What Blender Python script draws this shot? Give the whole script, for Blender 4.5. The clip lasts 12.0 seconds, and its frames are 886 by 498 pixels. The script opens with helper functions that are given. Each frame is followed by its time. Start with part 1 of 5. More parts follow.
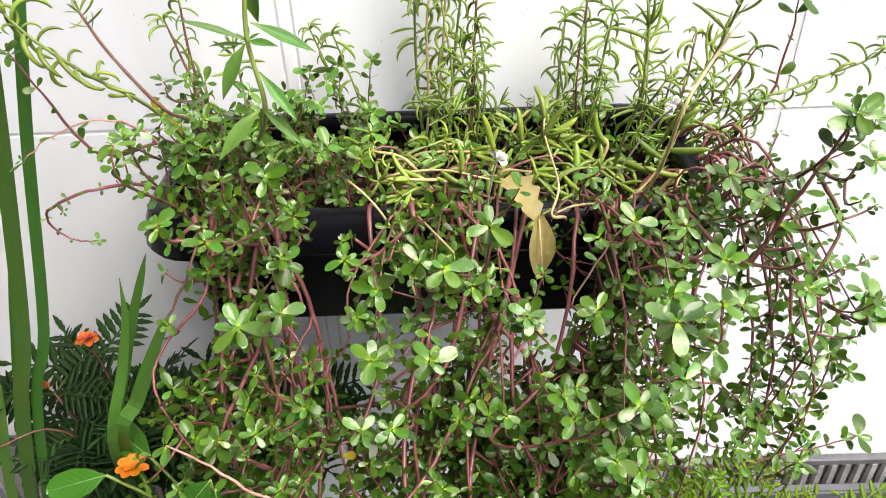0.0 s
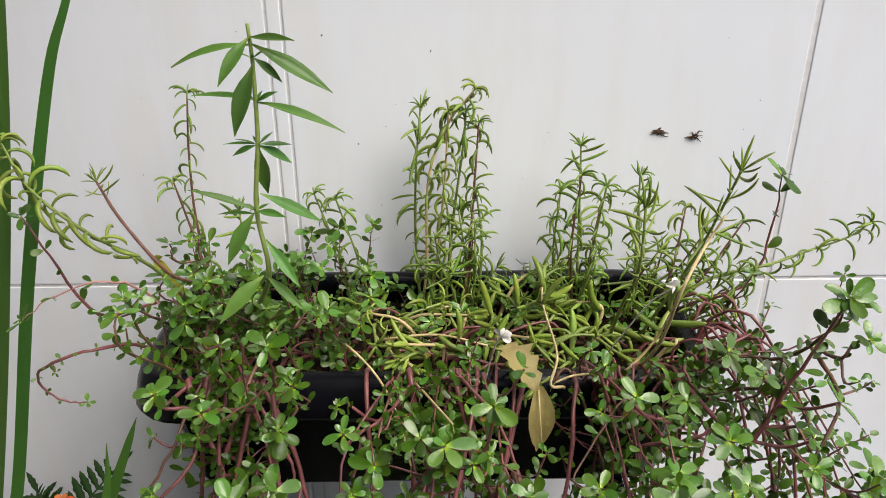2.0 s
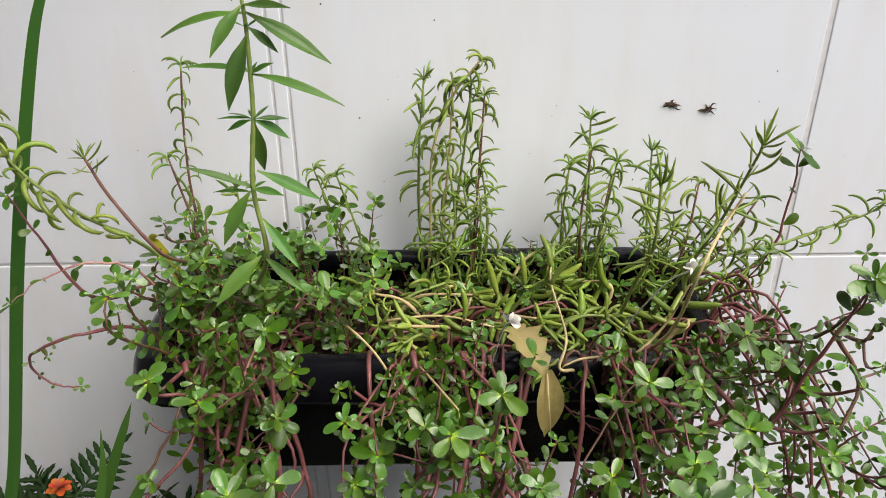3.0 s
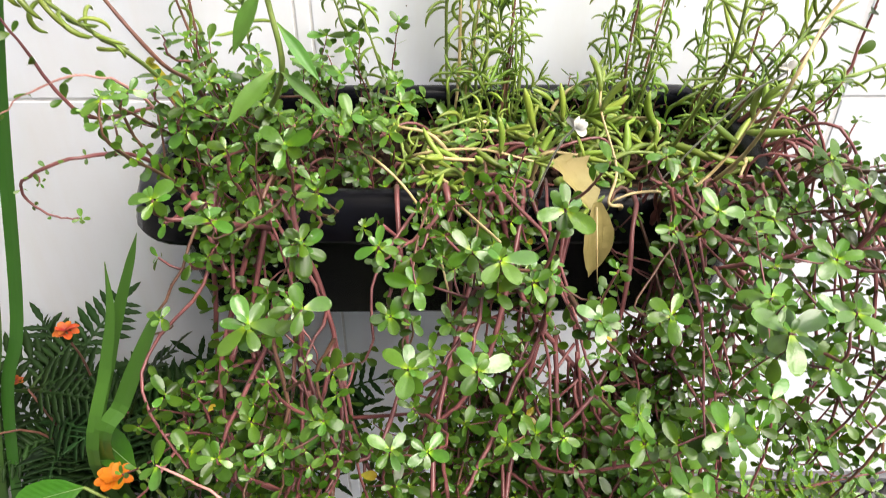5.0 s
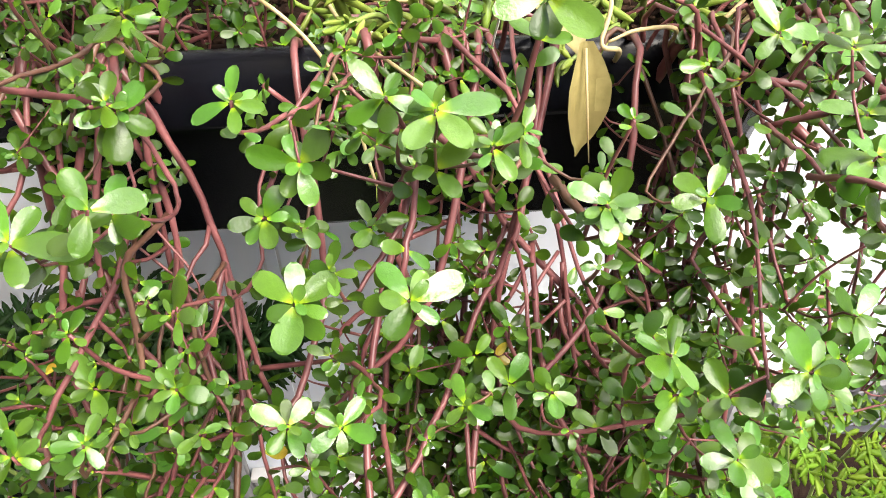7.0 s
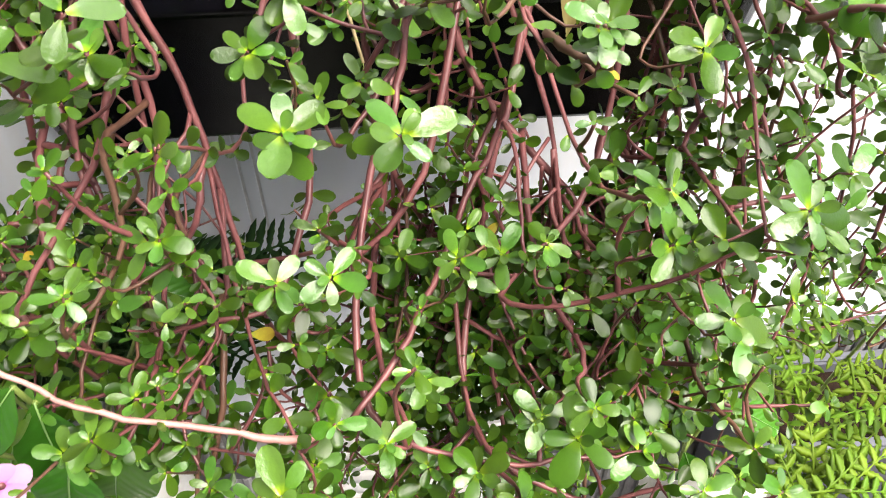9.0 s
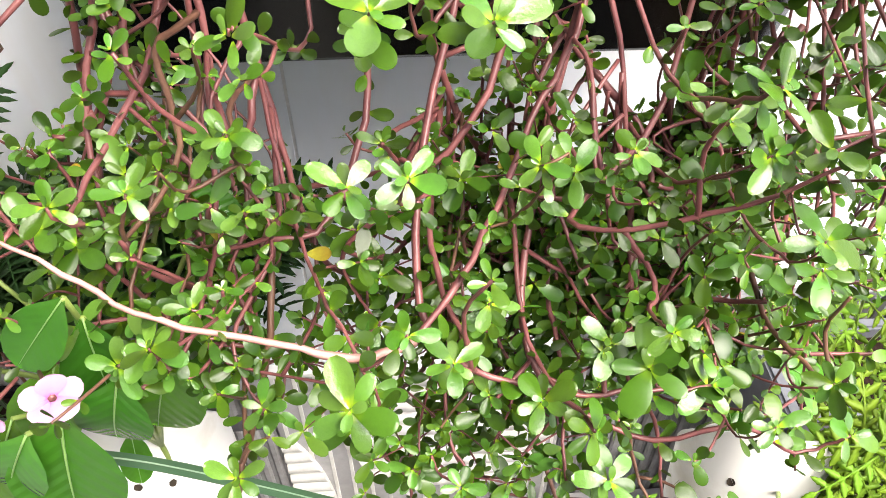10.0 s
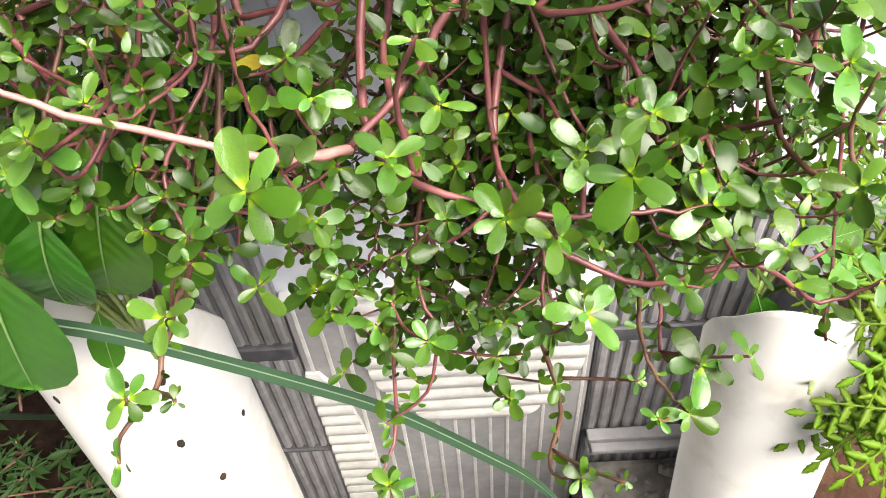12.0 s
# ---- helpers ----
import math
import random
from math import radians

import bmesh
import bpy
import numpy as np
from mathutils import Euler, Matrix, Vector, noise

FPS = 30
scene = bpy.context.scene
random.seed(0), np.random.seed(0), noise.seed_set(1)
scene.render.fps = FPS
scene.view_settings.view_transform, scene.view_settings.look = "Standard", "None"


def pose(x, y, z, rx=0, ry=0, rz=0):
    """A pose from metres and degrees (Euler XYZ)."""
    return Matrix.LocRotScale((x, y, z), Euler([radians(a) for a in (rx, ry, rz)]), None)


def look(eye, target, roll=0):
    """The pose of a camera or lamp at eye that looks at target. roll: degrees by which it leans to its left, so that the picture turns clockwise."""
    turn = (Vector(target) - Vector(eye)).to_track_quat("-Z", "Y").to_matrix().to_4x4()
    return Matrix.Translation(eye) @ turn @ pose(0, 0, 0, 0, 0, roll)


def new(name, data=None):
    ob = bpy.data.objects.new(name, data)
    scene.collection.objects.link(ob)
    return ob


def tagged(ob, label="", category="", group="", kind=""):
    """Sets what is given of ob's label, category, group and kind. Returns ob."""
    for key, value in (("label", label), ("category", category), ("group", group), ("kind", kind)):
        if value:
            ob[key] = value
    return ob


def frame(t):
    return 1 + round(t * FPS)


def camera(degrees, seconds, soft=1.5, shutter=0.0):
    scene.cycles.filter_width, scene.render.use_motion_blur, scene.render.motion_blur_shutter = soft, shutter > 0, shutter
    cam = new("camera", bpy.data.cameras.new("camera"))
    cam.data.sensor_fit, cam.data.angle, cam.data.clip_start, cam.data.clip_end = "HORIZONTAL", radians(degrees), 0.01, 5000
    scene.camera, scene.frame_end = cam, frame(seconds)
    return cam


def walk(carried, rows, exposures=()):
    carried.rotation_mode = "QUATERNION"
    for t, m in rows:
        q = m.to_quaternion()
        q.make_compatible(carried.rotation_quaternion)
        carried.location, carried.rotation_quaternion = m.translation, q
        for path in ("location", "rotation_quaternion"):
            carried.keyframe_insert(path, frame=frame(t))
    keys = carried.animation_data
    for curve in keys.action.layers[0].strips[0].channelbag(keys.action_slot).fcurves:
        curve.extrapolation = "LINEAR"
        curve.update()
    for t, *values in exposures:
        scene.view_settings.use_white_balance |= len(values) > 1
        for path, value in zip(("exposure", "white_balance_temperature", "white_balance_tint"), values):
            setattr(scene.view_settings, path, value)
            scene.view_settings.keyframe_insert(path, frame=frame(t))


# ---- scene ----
cam = camera(61.7, 12.0, soft=0.9, shutter=0.2)
PATH = [
    (0, (-0.12, -0.867, 1.413), (-0.145, 0.766, 0.259), -2.3),
    (0.5, (-0.116, -0.865, 1.417), (-0.105, 0.82, 0.339), -0.7),
    (1, (-0.123, -0.859, 1.424), (-0.084, 0.862, 0.407), -0.0),
    (1.5, (-0.127, -0.855, 1.434), (-0.058, 0.925, 0.524), 0.6),
    (2, (-0.132, -0.858, 1.434), (-0.11, 0.964, 0.611), -0.3),
    (2.5, (-0.131, -0.847, 1.427), (-0.094, 0.962, 0.575), -0.3),
    (2.7, (-0.132, -0.84, 1.428), (-0.101, 0.962, 0.563), -0.4),
    (4.3, (-0.147, -0.812, 1.389), (-0.2, 0.909, 0.372), -0.4),
    (4.5, (-0.154, -0.806, 1.378), (-0.2, 0.899, 0.333), -0.4),
    (5, (-0.161, -0.795, 1.357), (-0.155, 0.831, 0.192), -0.1),
    (5.5, (-0.146, -0.765, 1.304), (-0.127, 0.751, 0.0), -2.5),
    (6, (-0.137, -0.721, 1.25), (-0.065, 0.778, -0.072), -1.3),
    (6.5, (-0.135, -0.69, 1.235), (-0.074, 0.798, -0.101), -1.9),
    (6.7, (-0.134, -0.679, 1.234), (-0.071, 0.817, -0.092), -1.8),
    (8.3, (-0.158, -0.654, 1.212), (0.011, 0.769, -0.184), 0.3),
    (8.5, (-0.152, -0.669, 1.201), (0.016, 0.75, -0.199), -0.1),
    (9, (-0.143, -0.696, 1.189), (-0.023, 0.75, -0.187), -0.5),
    (9.5, (-0.156, -0.718, 1.166), (-0.143, 0.715, -0.229), -1.8),
    (10, (-0.17, -0.699, 1.159), (-0.084, 0.694, -0.273), 0.1),
    (10.5, (-0.166, -0.693, 1.145), (-0.105, 0.662, -0.325), -0.9),
    (11, (-0.154, -0.697, 1.097), (-0.091, 0.641, -0.388), 0.8),
    (11.5, (-0.136, -0.704, 1.08), (-0.099, 0.621, -0.417), -2.0),
    (12, (-0.129, -0.715, 1.074), (-0.181, 0.614, -0.42), -5.2),
]
EXPOSURES = [(0, 1.79), (0.5, 1.56), (1, 1.60), (1.5, 1.37), (2, 1.08), (2.7, 1.08), (4.3, 1.57), (5, 1.80), (6, 2.35), (6.5, 2.43), (7.6, 2.28), (8.6, 2.17), (9, 2.27), (9.5, 2.69), (10.2, 2.53), (10.6, 2.51), (12, 2.31)]
walk(cam, [(t, look(eye, target, roll)) for t, eye, target, roll in PATH], EXPOSURES)

# ---- world and light ----
world = bpy.data.worlds.new("sky")
scene.world = world
world.use_nodes = True
wn = world.node_tree
sky = wn.nodes.new("ShaderNodeTexSky")
sky.sky_type, sky.sun_disc = "NISHITA", False
sky.sun_elevation, sky.sun_rotation = radians(54), radians(136)
sky.air_density, sky.dust_density = 1.0, 4.0
wn.nodes["Background"].inputs["Strength"].default_value = 0.085
wn.links.new(sky.outputs[0], wn.nodes["Background"].inputs["Color"])
sun_data = bpy.data.lights.new("sun", "SUN")
sun_data.energy, sun_data.angle, sun_data.color = 1.5, radians(42), (1.0, 0.95, 0.86)
sun = new("sun", sun_data)
sun.matrix_world = look((1.9, -2.0, 4.3), (0, 0, 0.5))
scene.view_settings.exposure = 0.0

GROUND = -0.62
LIGHT = Vector((0.08, -0.5, 0.86)).normalized()


# ---- materials ----
def material(name, base, rough=0.5, metal=0.0, spec=0.5):
    m = bpy.data.materials.new(name)
    m.use_nodes = True
    b = m.node_tree.nodes["Principled BSDF"]
    b.inputs["Base Color"].default_value = (*base, 1)
    b.inputs["Roughness"].default_value = rough
    b.inputs["Metallic"].default_value = metal
    b.inputs["Specular IOR Level"].default_value = spec
    return m, m.node_tree, b


def ramp(tree, source, stops):
    r = tree.nodes.new("ShaderNodeValToRGB")
    while len(r.color_ramp.elements) < len(stops):
        r.color_ramp.elements.new(0.5)
    for e, (p, c) in zip(r.color_ramp.elements, stops):
        e.position, e.color = p, (*c, 1)
    tree.links.new(source, r.inputs[0])
    return r.outputs[0]


def coords(tree, kind="Object", scale=(1, 1, 1)):
    c = tree.nodes.new("ShaderNodeTexCoord")
    mp = tree.nodes.new("ShaderNodeMapping")
    mp.inputs["Scale"].default_value = scale
    tree.links.new(c.outputs[kind], mp.inputs[0])
    return mp.outputs[0]


def noisy(tree, vec, scale, detail=4.0, rough=0.6):
    n = tree.nodes.new("ShaderNodeTexNoise")
    n.inputs["Scale"].default_value, n.inputs["Detail"].default_value = scale, detail
    n.inputs["Roughness"].default_value = rough
    tree.links.new(vec, n.inputs["Vector"])
    return n.outputs[0]


def mix(tree, fac, a, b, mode="MIX"):
    m = tree.nodes.new("ShaderNodeMix")
    m.data_type, m.blend_type = "RGBA", mode
    for sock, v in ((m.inputs[0], fac), (m.inputs[6], a), (m.inputs[7], b)):
        if isinstance(v, (int, float)):
            sock.default_value = v
        elif isinstance(v, tuple):
            sock.default_value = (*v, 1)
        else:
            tree.links.new(v, sock)
    return m.outputs[2]


def bump(tree, b, height, strength, dist):
    n = tree.nodes.new("ShaderNodeBump")
    n.inputs["Strength"].default_value, n.inputs["Distance"].default_value = strength, dist
    tree.links.new(height, n.inputs["Height"])
    tree.links.new(n.outputs[0], b.inputs["Normal"])


def speckled(name, dark, light, scale, rough=0.6, bump_amount=0.3, bump_dist=0.002, stain=None, stain_scale=3.0, stretch=(1, 1, 1), spec=0.5):
    m, t, b = material(name, light, rough, 0.0, spec)
    v = coords(t, "Object", stretch)
    n = noisy(t, v, scale)
    c = ramp(t, n, [(0.3, dark), (0.7, light)])
    if stain:
        s = ramp(t, noisy(t, v, stain_scale, 6.0), [(0.48, (0, 0, 0)), (0.75, (1, 1, 1))])
        c = mix(t, s, c, stain)
    t.links.new(c, b.inputs["Base Color"])
    bump(t, b, n, bump_amount, bump_dist)
    return m


def leafy(name, base, tip, root, rough=0.34, glow=0.22, spread=0.35, massed=False, spec=0.56):
    """Leaf: paler towards its stalk, mottled, a little light through the blade, varied from leaf to leaf."""
    m, t, b = material(name, base, rough, 0.0, spec)
    if massed:
        along = t.nodes.new("ShaderNodeAttribute")
        along.attribute_name = "along"
        way = along.outputs["Fac"]
    else:
        along = t.nodes.new("ShaderNodeSeparateXYZ")
        t.links.new(coords(t, "Generated"), along.inputs[0])
        way = along.outputs[0]
    grain = 450.0 if massed else 6.0
    c = ramp(t, way, [(0.0, root), (0.06, root), (0.24, base), (1.0, tip)])
    n = noisy(t, coords(t, "Object"), grain)
    c = mix(t, ramp(t, n, [(0.35, (0, 0, 0)), (0.8, (0.5, 0.5, 0.5))]), c, tuple(min(1, k * 1.5) for k in base))
    info = t.nodes.new("ShaderNodeNewGeometry" if massed else "ShaderNodeObjectInfo")
    chance = info.outputs["Random Per Island" if massed else "Random"]
    hsv = t.nodes.new("ShaderNodeHueSaturation")
    for sock, lo, hi in (("Value", 1 - spread, 1 + spread), ("Hue", 0.482, 0.512)):
        r = t.nodes.new("ShaderNodeMapRange")
        r.inputs[3].default_value, r.inputs[4].default_value = lo, hi
        if sock == "Hue":
            mul = t.nodes.new("ShaderNodeMath")
            mul.operation = "MULTIPLY_ADD"
            mul.inputs[1].default_value, mul.inputs[2].default_value = 7.31, 0.13
            fr = t.nodes.new("ShaderNodeMath")
            fr.operation = "FRACT"
            t.links.new(chance, mul.inputs[0])
            t.links.new(mul.outputs[0], fr.inputs[0])
            t.links.new(fr.outputs[0], r.inputs[0])
        else:
            t.links.new(chance, r.inputs[0])
        t.links.new(r.outputs[0], hsv.inputs[sock])
    t.links.new(c, hsv.inputs["Color"])
    t.links.new(hsv.outputs[0], b.inputs["Base Color"])
    bump(t, b, noisy(t, coords(t, "Object"), grain * 1.6), 0.1, 0.0002 if massed else 0.006)
    tr = t.nodes.new("ShaderNodeBsdfTranslucent")
    t.links.new(mix(t, 0.35, hsv.outputs[0], (0.42, 0.62, 0.015)), tr.inputs["Color"])
    ms = t.nodes.new("ShaderNodeMixShader")
    ms.inputs[0].default_value = glow
    t.links.new(b.outputs[0], ms.inputs[1])
    t.links.new(tr.outputs[0], ms.inputs[2])
    t.links.new(ms.outputs[0], t.nodes["Material Output"].inputs["Surface"])
    return m


def stalk(name, a, b_, scale=60.0, rough=0.45):
    return speckled(name, a, b_, scale, rough, 0.25, 0.0006, stain=tuple(0.5 * (x + y) * 0.7 for x, y in zip(a, b_)), stain_scale=22.0)


TILE, tt, tb = material("white_glazed_tile", (0.82, 0.82, 0.83), 0.16)
tv = coords(tt, "Object", (1, 1, 0.22))
streak = ramp(tt, noisy(tt, tv, 16.0, 6.0), [(0.45, (0, 0, 0)), (0.82, (0.7, 0.7, 0.7))])
cloud = ramp(tt, noisy(tt, coords(tt, "Object"), 3.0, 3.0), [(0.35, (0.79, 0.83, 0.90)), (0.7, (0.83, 0.86, 0.92))])
tt.links.new(mix(tt, streak, cloud, (0.76, 0.755, 0.74)), tb.inputs["Base Color"])
rr = tt.nodes.new("ShaderNodeMapRange")
rr.inputs[3].default_value, rr.inputs[4].default_value = 0.10, 0.3
tt.links.new(noisy(tt, tv, 9.0), rr.inputs[0])
tt.links.new(rr.outputs[0], tb.inputs["Roughness"])
bump(tt, tb, noisy(tt, coords(tt, "Object"), 5.0, 2.0), 0.06, 0.004)
GROUT = speckled("grey_grout", (0.60, 0.60, 0.61), (0.74, 0.74, 0.75), 90.0, 0.85)
BLACK = speckled("black_plastic", (0.002, 0.0022, 0.004), (0.004, 0.0045, 0.008), 40.0, 0.27, 0.08, 0.0006, stain=(0.006, 0.0055, 0.006), stain_scale=7.0, spec=0.22)
SOIL = speckled("dark_soil", (0.005, 0.003, 0.0025), (0.022, 0.013, 0.009), 70.0, 0.95, 1.0, 0.006, stain=(0.02, 0.012, 0.008), stain_scale=18.0, spec=0.08)
CRUMB = speckled("soil_crumb", (0.01, 0.006, 0.005), (0.07, 0.04, 0.025), 120.0, 0.95, 0.8, 0.002, spec=0.08)
EARTH = speckled("garden_earth", (0.006, 0.005, 0.004), (0.02, 0.015, 0.011), 25.0, 0.95, 1.0, 0.01, stain=(0.03, 0.04, 0.015), stain_scale=4.0, spec=0.1)
PVC = speckled("white_pvc", (0.78, 0.765, 0.72), (0.87, 0.86, 0.83), 6.0, 0.42, 0.1, 0.002, stain=(0.52, 0.45, 0.32), stain_scale=9.0)
RIB_GREY = speckled("grey_ribbed_stone", (0.27, 0.265, 0.275), (0.40, 0.395, 0.41), 30.0, 0.6, 0.3, 0.001, stain=(0.17, 0.165, 0.16), stain_scale=6.0)
SLAB_GREY = speckled("pale_grey_stone", (0.33, 0.325, 0.335), (0.45, 0.44, 0.455), 30.0, 0.6, 0.3, 0.001, stain=(0.28, 0.275, 0.27), stain_scale=6.0)
RIB_DARK = speckled("dark_grey_stone", (0.07, 0.07, 0.08), (0.14, 0.14, 0.15), 30.0, 0.55, 0.3, 0.001)
RIB_WHITE = speckled("off_white_stone", (0.62, 0.61, 0.59), (0.78, 0.77, 0.75), 35.0, 0.55, 0.3, 0.001, stain=(0.5, 0.48, 0.44), stain_scale=8.0)
GREEN = ((0.050, 0.124, 0.007), (0.056, 0.134, 0.010), (0.13, 0.23, 0.008))
FRESH = ((0.078, 0.192, 0.018), (0.094, 0.212, 0.032), (0.33, 0.54, 0.012))
LEAF = leafy("purslane_leaf", *GREEN, rough=0.29, glow=0.34, spread=0.45)
LEAF_YOUNG = leafy("young_purslane_leaf", *FRESH, rough=0.27, glow=0.2, spread=0.25, spec=0.8)
LEAF_MASS = leafy("purslane_leaf_mass", *GREEN, rough=0.29, glow=0.42, spread=0.45, massed=True)
LEAF_YOUNG_MASS = leafy("young_purslane_leaf_mass", *FRESH, rough=0.3, glow=0.24, spread=0.3, massed=True)
LEAF_YELLOW = leafy("yellowing_leaf", (0.40, 0.36, 0.03), (0.42, 0.28, 0.03), (0.35, 0.40, 0.04), spread=0.2)
MOSS = leafy("pale_needle_leaf", (0.18, 0.27, 0.038), (0.21, 0.29, 0.042), (0.32, 0.38, 0.09), rough=0.4, glow=0.12)
MOSS_DARK = leafy("green_needle_leaf", (0.125, 0.22, 0.026), (0.165, 0.27, 0.03), (0.22, 0.31, 0.05), rough=0.4, glow=0.12)
HERB = leafy("herb_leaf", (0.085, 0.21, 0.035), (0.095, 0.22, 0.035), (0.18, 0.31, 0.05), rough=0.45, glow=0.3)
BLADE = leafy("sword_leaf", (0.052, 0.145, 0.018), (0.06, 0.16, 0.022), (0.10, 0.2, 0.035), rough=0.45, glow=0.2)
BLADE_BLUE = leafy("blue_green_blade", (0.035, 0.075, 0.042), (0.04, 0.08, 0.045), (0.035, 0.07, 0.04), rough=0.38, glow=0.08)
BLADE_RIB = leafy("pale_blade_rib", (0.09, 0.15, 0.09), (0.10, 0.16, 0.10), (0.09, 0.14, 0.09), rough=0.4, glow=0.05)
FERN = leafy("dark_feathery_leaf", (0.020, 0.055, 0.013), (0.022, 0.06, 0.015), (0.04, 0.08, 0.016), rough=0.5, glow=0.12, spec=0.2)
FERN_PALE = leafy("bright_feathery_leaf", (0.12, 0.225, 0.011), (0.14, 0.245, 0.015), (0.15, 0.245, 0.02), rough=0.5, glow=0.3, spec=0.3)
BROAD = leafy("periwinkle_leaf", (0.055, 0.18, 0.014), (0.06, 0.19, 0.016), (0.08, 0.21, 0.02), rough=0.24, glow=0.2)
bt, bb = BROAD.node_tree, BROAD.node_tree.nodes["Principled BSDF"]
sep = bt.nodes.new("ShaderNodeSeparateXYZ")
bt.links.new(coords(bt, "Generated"), sep.inputs[0])
vein = sep.outputs[1]
for op, p, q in (("SUBTRACT", 0.5, 0), ("ABSOLUTE", 0, 0), ("MULTIPLY", -0.55, 0)):
    n = bt.nodes.new("ShaderNodeMath")
    n.operation, n.inputs[1].default_value = op, p
    bt.links.new(vein, n.inputs[0])
    vein = n.outputs[0]
n = bt.nodes.new("ShaderNodeMath")
bt.links.new(vein, n.inputs[0])
bt.links.new(sep.outputs[0], n.inputs[1])
wv = bt.nodes.new("ShaderNodeMath")
wv.operation, wv.inputs[1].default_value = "MULTIPLY", 56.0
bt.links.new(n.outputs[0], wv.inputs[0])
sine = bt.nodes.new("ShaderNodeMath")
sine.operation = "SINE"
bt.links.new(wv.outputs[0], sine.inputs[0])
bump(bt, bb, sine.outputs[0], 0.08, 0.006)
RIBMAT = material("pale_midrib", (0.24, 0.40, 0.12), 0.4)[0]
DRY = speckled("dry_leaf", (0.21, 0.175, 0.055), (0.36, 0.30, 0.11), 60.0, 0.6, 0.5, 0.001, stain=(0.2, 0.14, 0.05), stain_scale=15.0)
STEM_RED = stalk("red_stalk", (0.10, 0.03, 0.032), (0.29, 0.105, 0.10), scale=34.0, rough=0.36)
STEM_DULL = stalk("brown_red_stalk", (0.075, 0.032, 0.022), (0.20, 0.10, 0.06), scale=34.0)
STEM_PINK = stalk("pink_stalk", (0.42, 0.17, 0.15), (0.62, 0.36, 0.31))
STEM_PALE = stalk("straw_stalk", (0.42, 0.31, 0.13), (0.66, 0.54, 0.29))
STEM_GREEN = stalk("green_stalk", (0.16, 0.24, 0.05), (0.28, 0.36, 0.09))
STEM_BROWN = stalk("brown_stalk", (0.13, 0.055, 0.045), (0.25, 0.12, 0.08))
PETAL_PINK = leafy("pink_petal", (0.72, 0.33, 0.66), (0.78, 0.52, 0.76), (0.55, 0.05, 0.28), rough=0.5, glow=0.3, spread=0.06)
PETAL_ORANGE = leafy("orange_petal", (0.80, 0.22, 0.01), (0.85, 0.30, 0.02), (0.6, 0.10, 0.01), rough=0.55, glow=0.25, spread=0.12)
PETAL_RED = leafy("rust_petal", (0.30, 0.025, 0.01), (0.70, 0.20, 0.02), (0.2, 0.02, 0.01), rough=0.55, glow=0.2, spread=0.15)
WHITE_BIT = material("dried_white_bloom", (0.78, 0.76, 0.70), 0.8)[0]
DEBRIS = speckled("dry_brown_fibre", (0.03, 0.016, 0.01), (0.12, 0.065, 0.035), 90.0, 0.9)
HOLE = speckled("dark_hole", (0.015, 0.012, 0.01), (0.05, 0.035, 0.02), 80.0, 0.95)
TERRA = speckled("brown_clay", (0.03, 0.016, 0.01), (0.09, 0.048, 0.03), 45.0, 0.9, 0.9, 0.006, spec=0.1)


# ---- mesh helpers ----
def mesh_of(name, bm, mat, smooth=True):
    me = bpy.data.meshes.new(name)
    bmesh.ops.recalc_face_normals(bm, faces=bm.faces)
    bm.to_mesh(me)
    bm.free()
    if mat:
        me.materials.append(mat)
    if smooth:
        me.polygons.foreach_set("use_smooth", [True] * len(me.polygons))
    return me


def put(name, me, parent=None, m=None, label=""):
    ob = new(name, me)
    if parent is not None:
        ob.parent = parent
    if m is not None:
        ob.matrix_basis = m
    if label:
        ob["label"] = label
    return ob


def part(name, bm, mat, parent, label="", smooth=True):
    return put(name, mesh_of(name, bm, mat, smooth), parent, None, label)


def box(bm, lo, hi, bevel=0.0, seg=2):
    sub = bmesh.new()
    bmesh.ops.create_cube(sub, size=1.0)
    for v in sub.verts:
        v.co = Vector([lo[i] + (v.co[i] + 0.5) * (hi[i] - lo[i]) for i in range(3)])
    if bevel:
        bmesh.ops.bevel(sub, geom=sub.edges[:], offset=bevel, segments=seg, affect="EDGES", profile=0.6)
    tmp = bpy.data.meshes.new("tmp")
    sub.to_mesh(tmp)
    sub.free()
    bm.from_mesh(tmp)
    bpy.data.meshes.remove(tmp)


def smooth_line(pts, n=5):
    """Points along a smooth curve through pts."""
    p = [Vector(q) for q in pts]
    if len(p) < 3:
        return [p[0].lerp(p[-1], i / n) for i in range(n + 1)]
    p = [p[0] * 2 - p[1]] + p + [p[-1] * 2 - p[-2]]
    out = []
    for i in range(1, len(p) - 2):
        a, b, c, d = p[i - 1:i + 3]
        for k in range(n):
            u = k / n
            out.append(0.5 * (2 * b + (c - a) * u + (2 * a - 5 * b + 4 * c - d) * u * u + (3 * b - a - 3 * c + d) * u ** 3))
    out.append(p[-2])
    return out


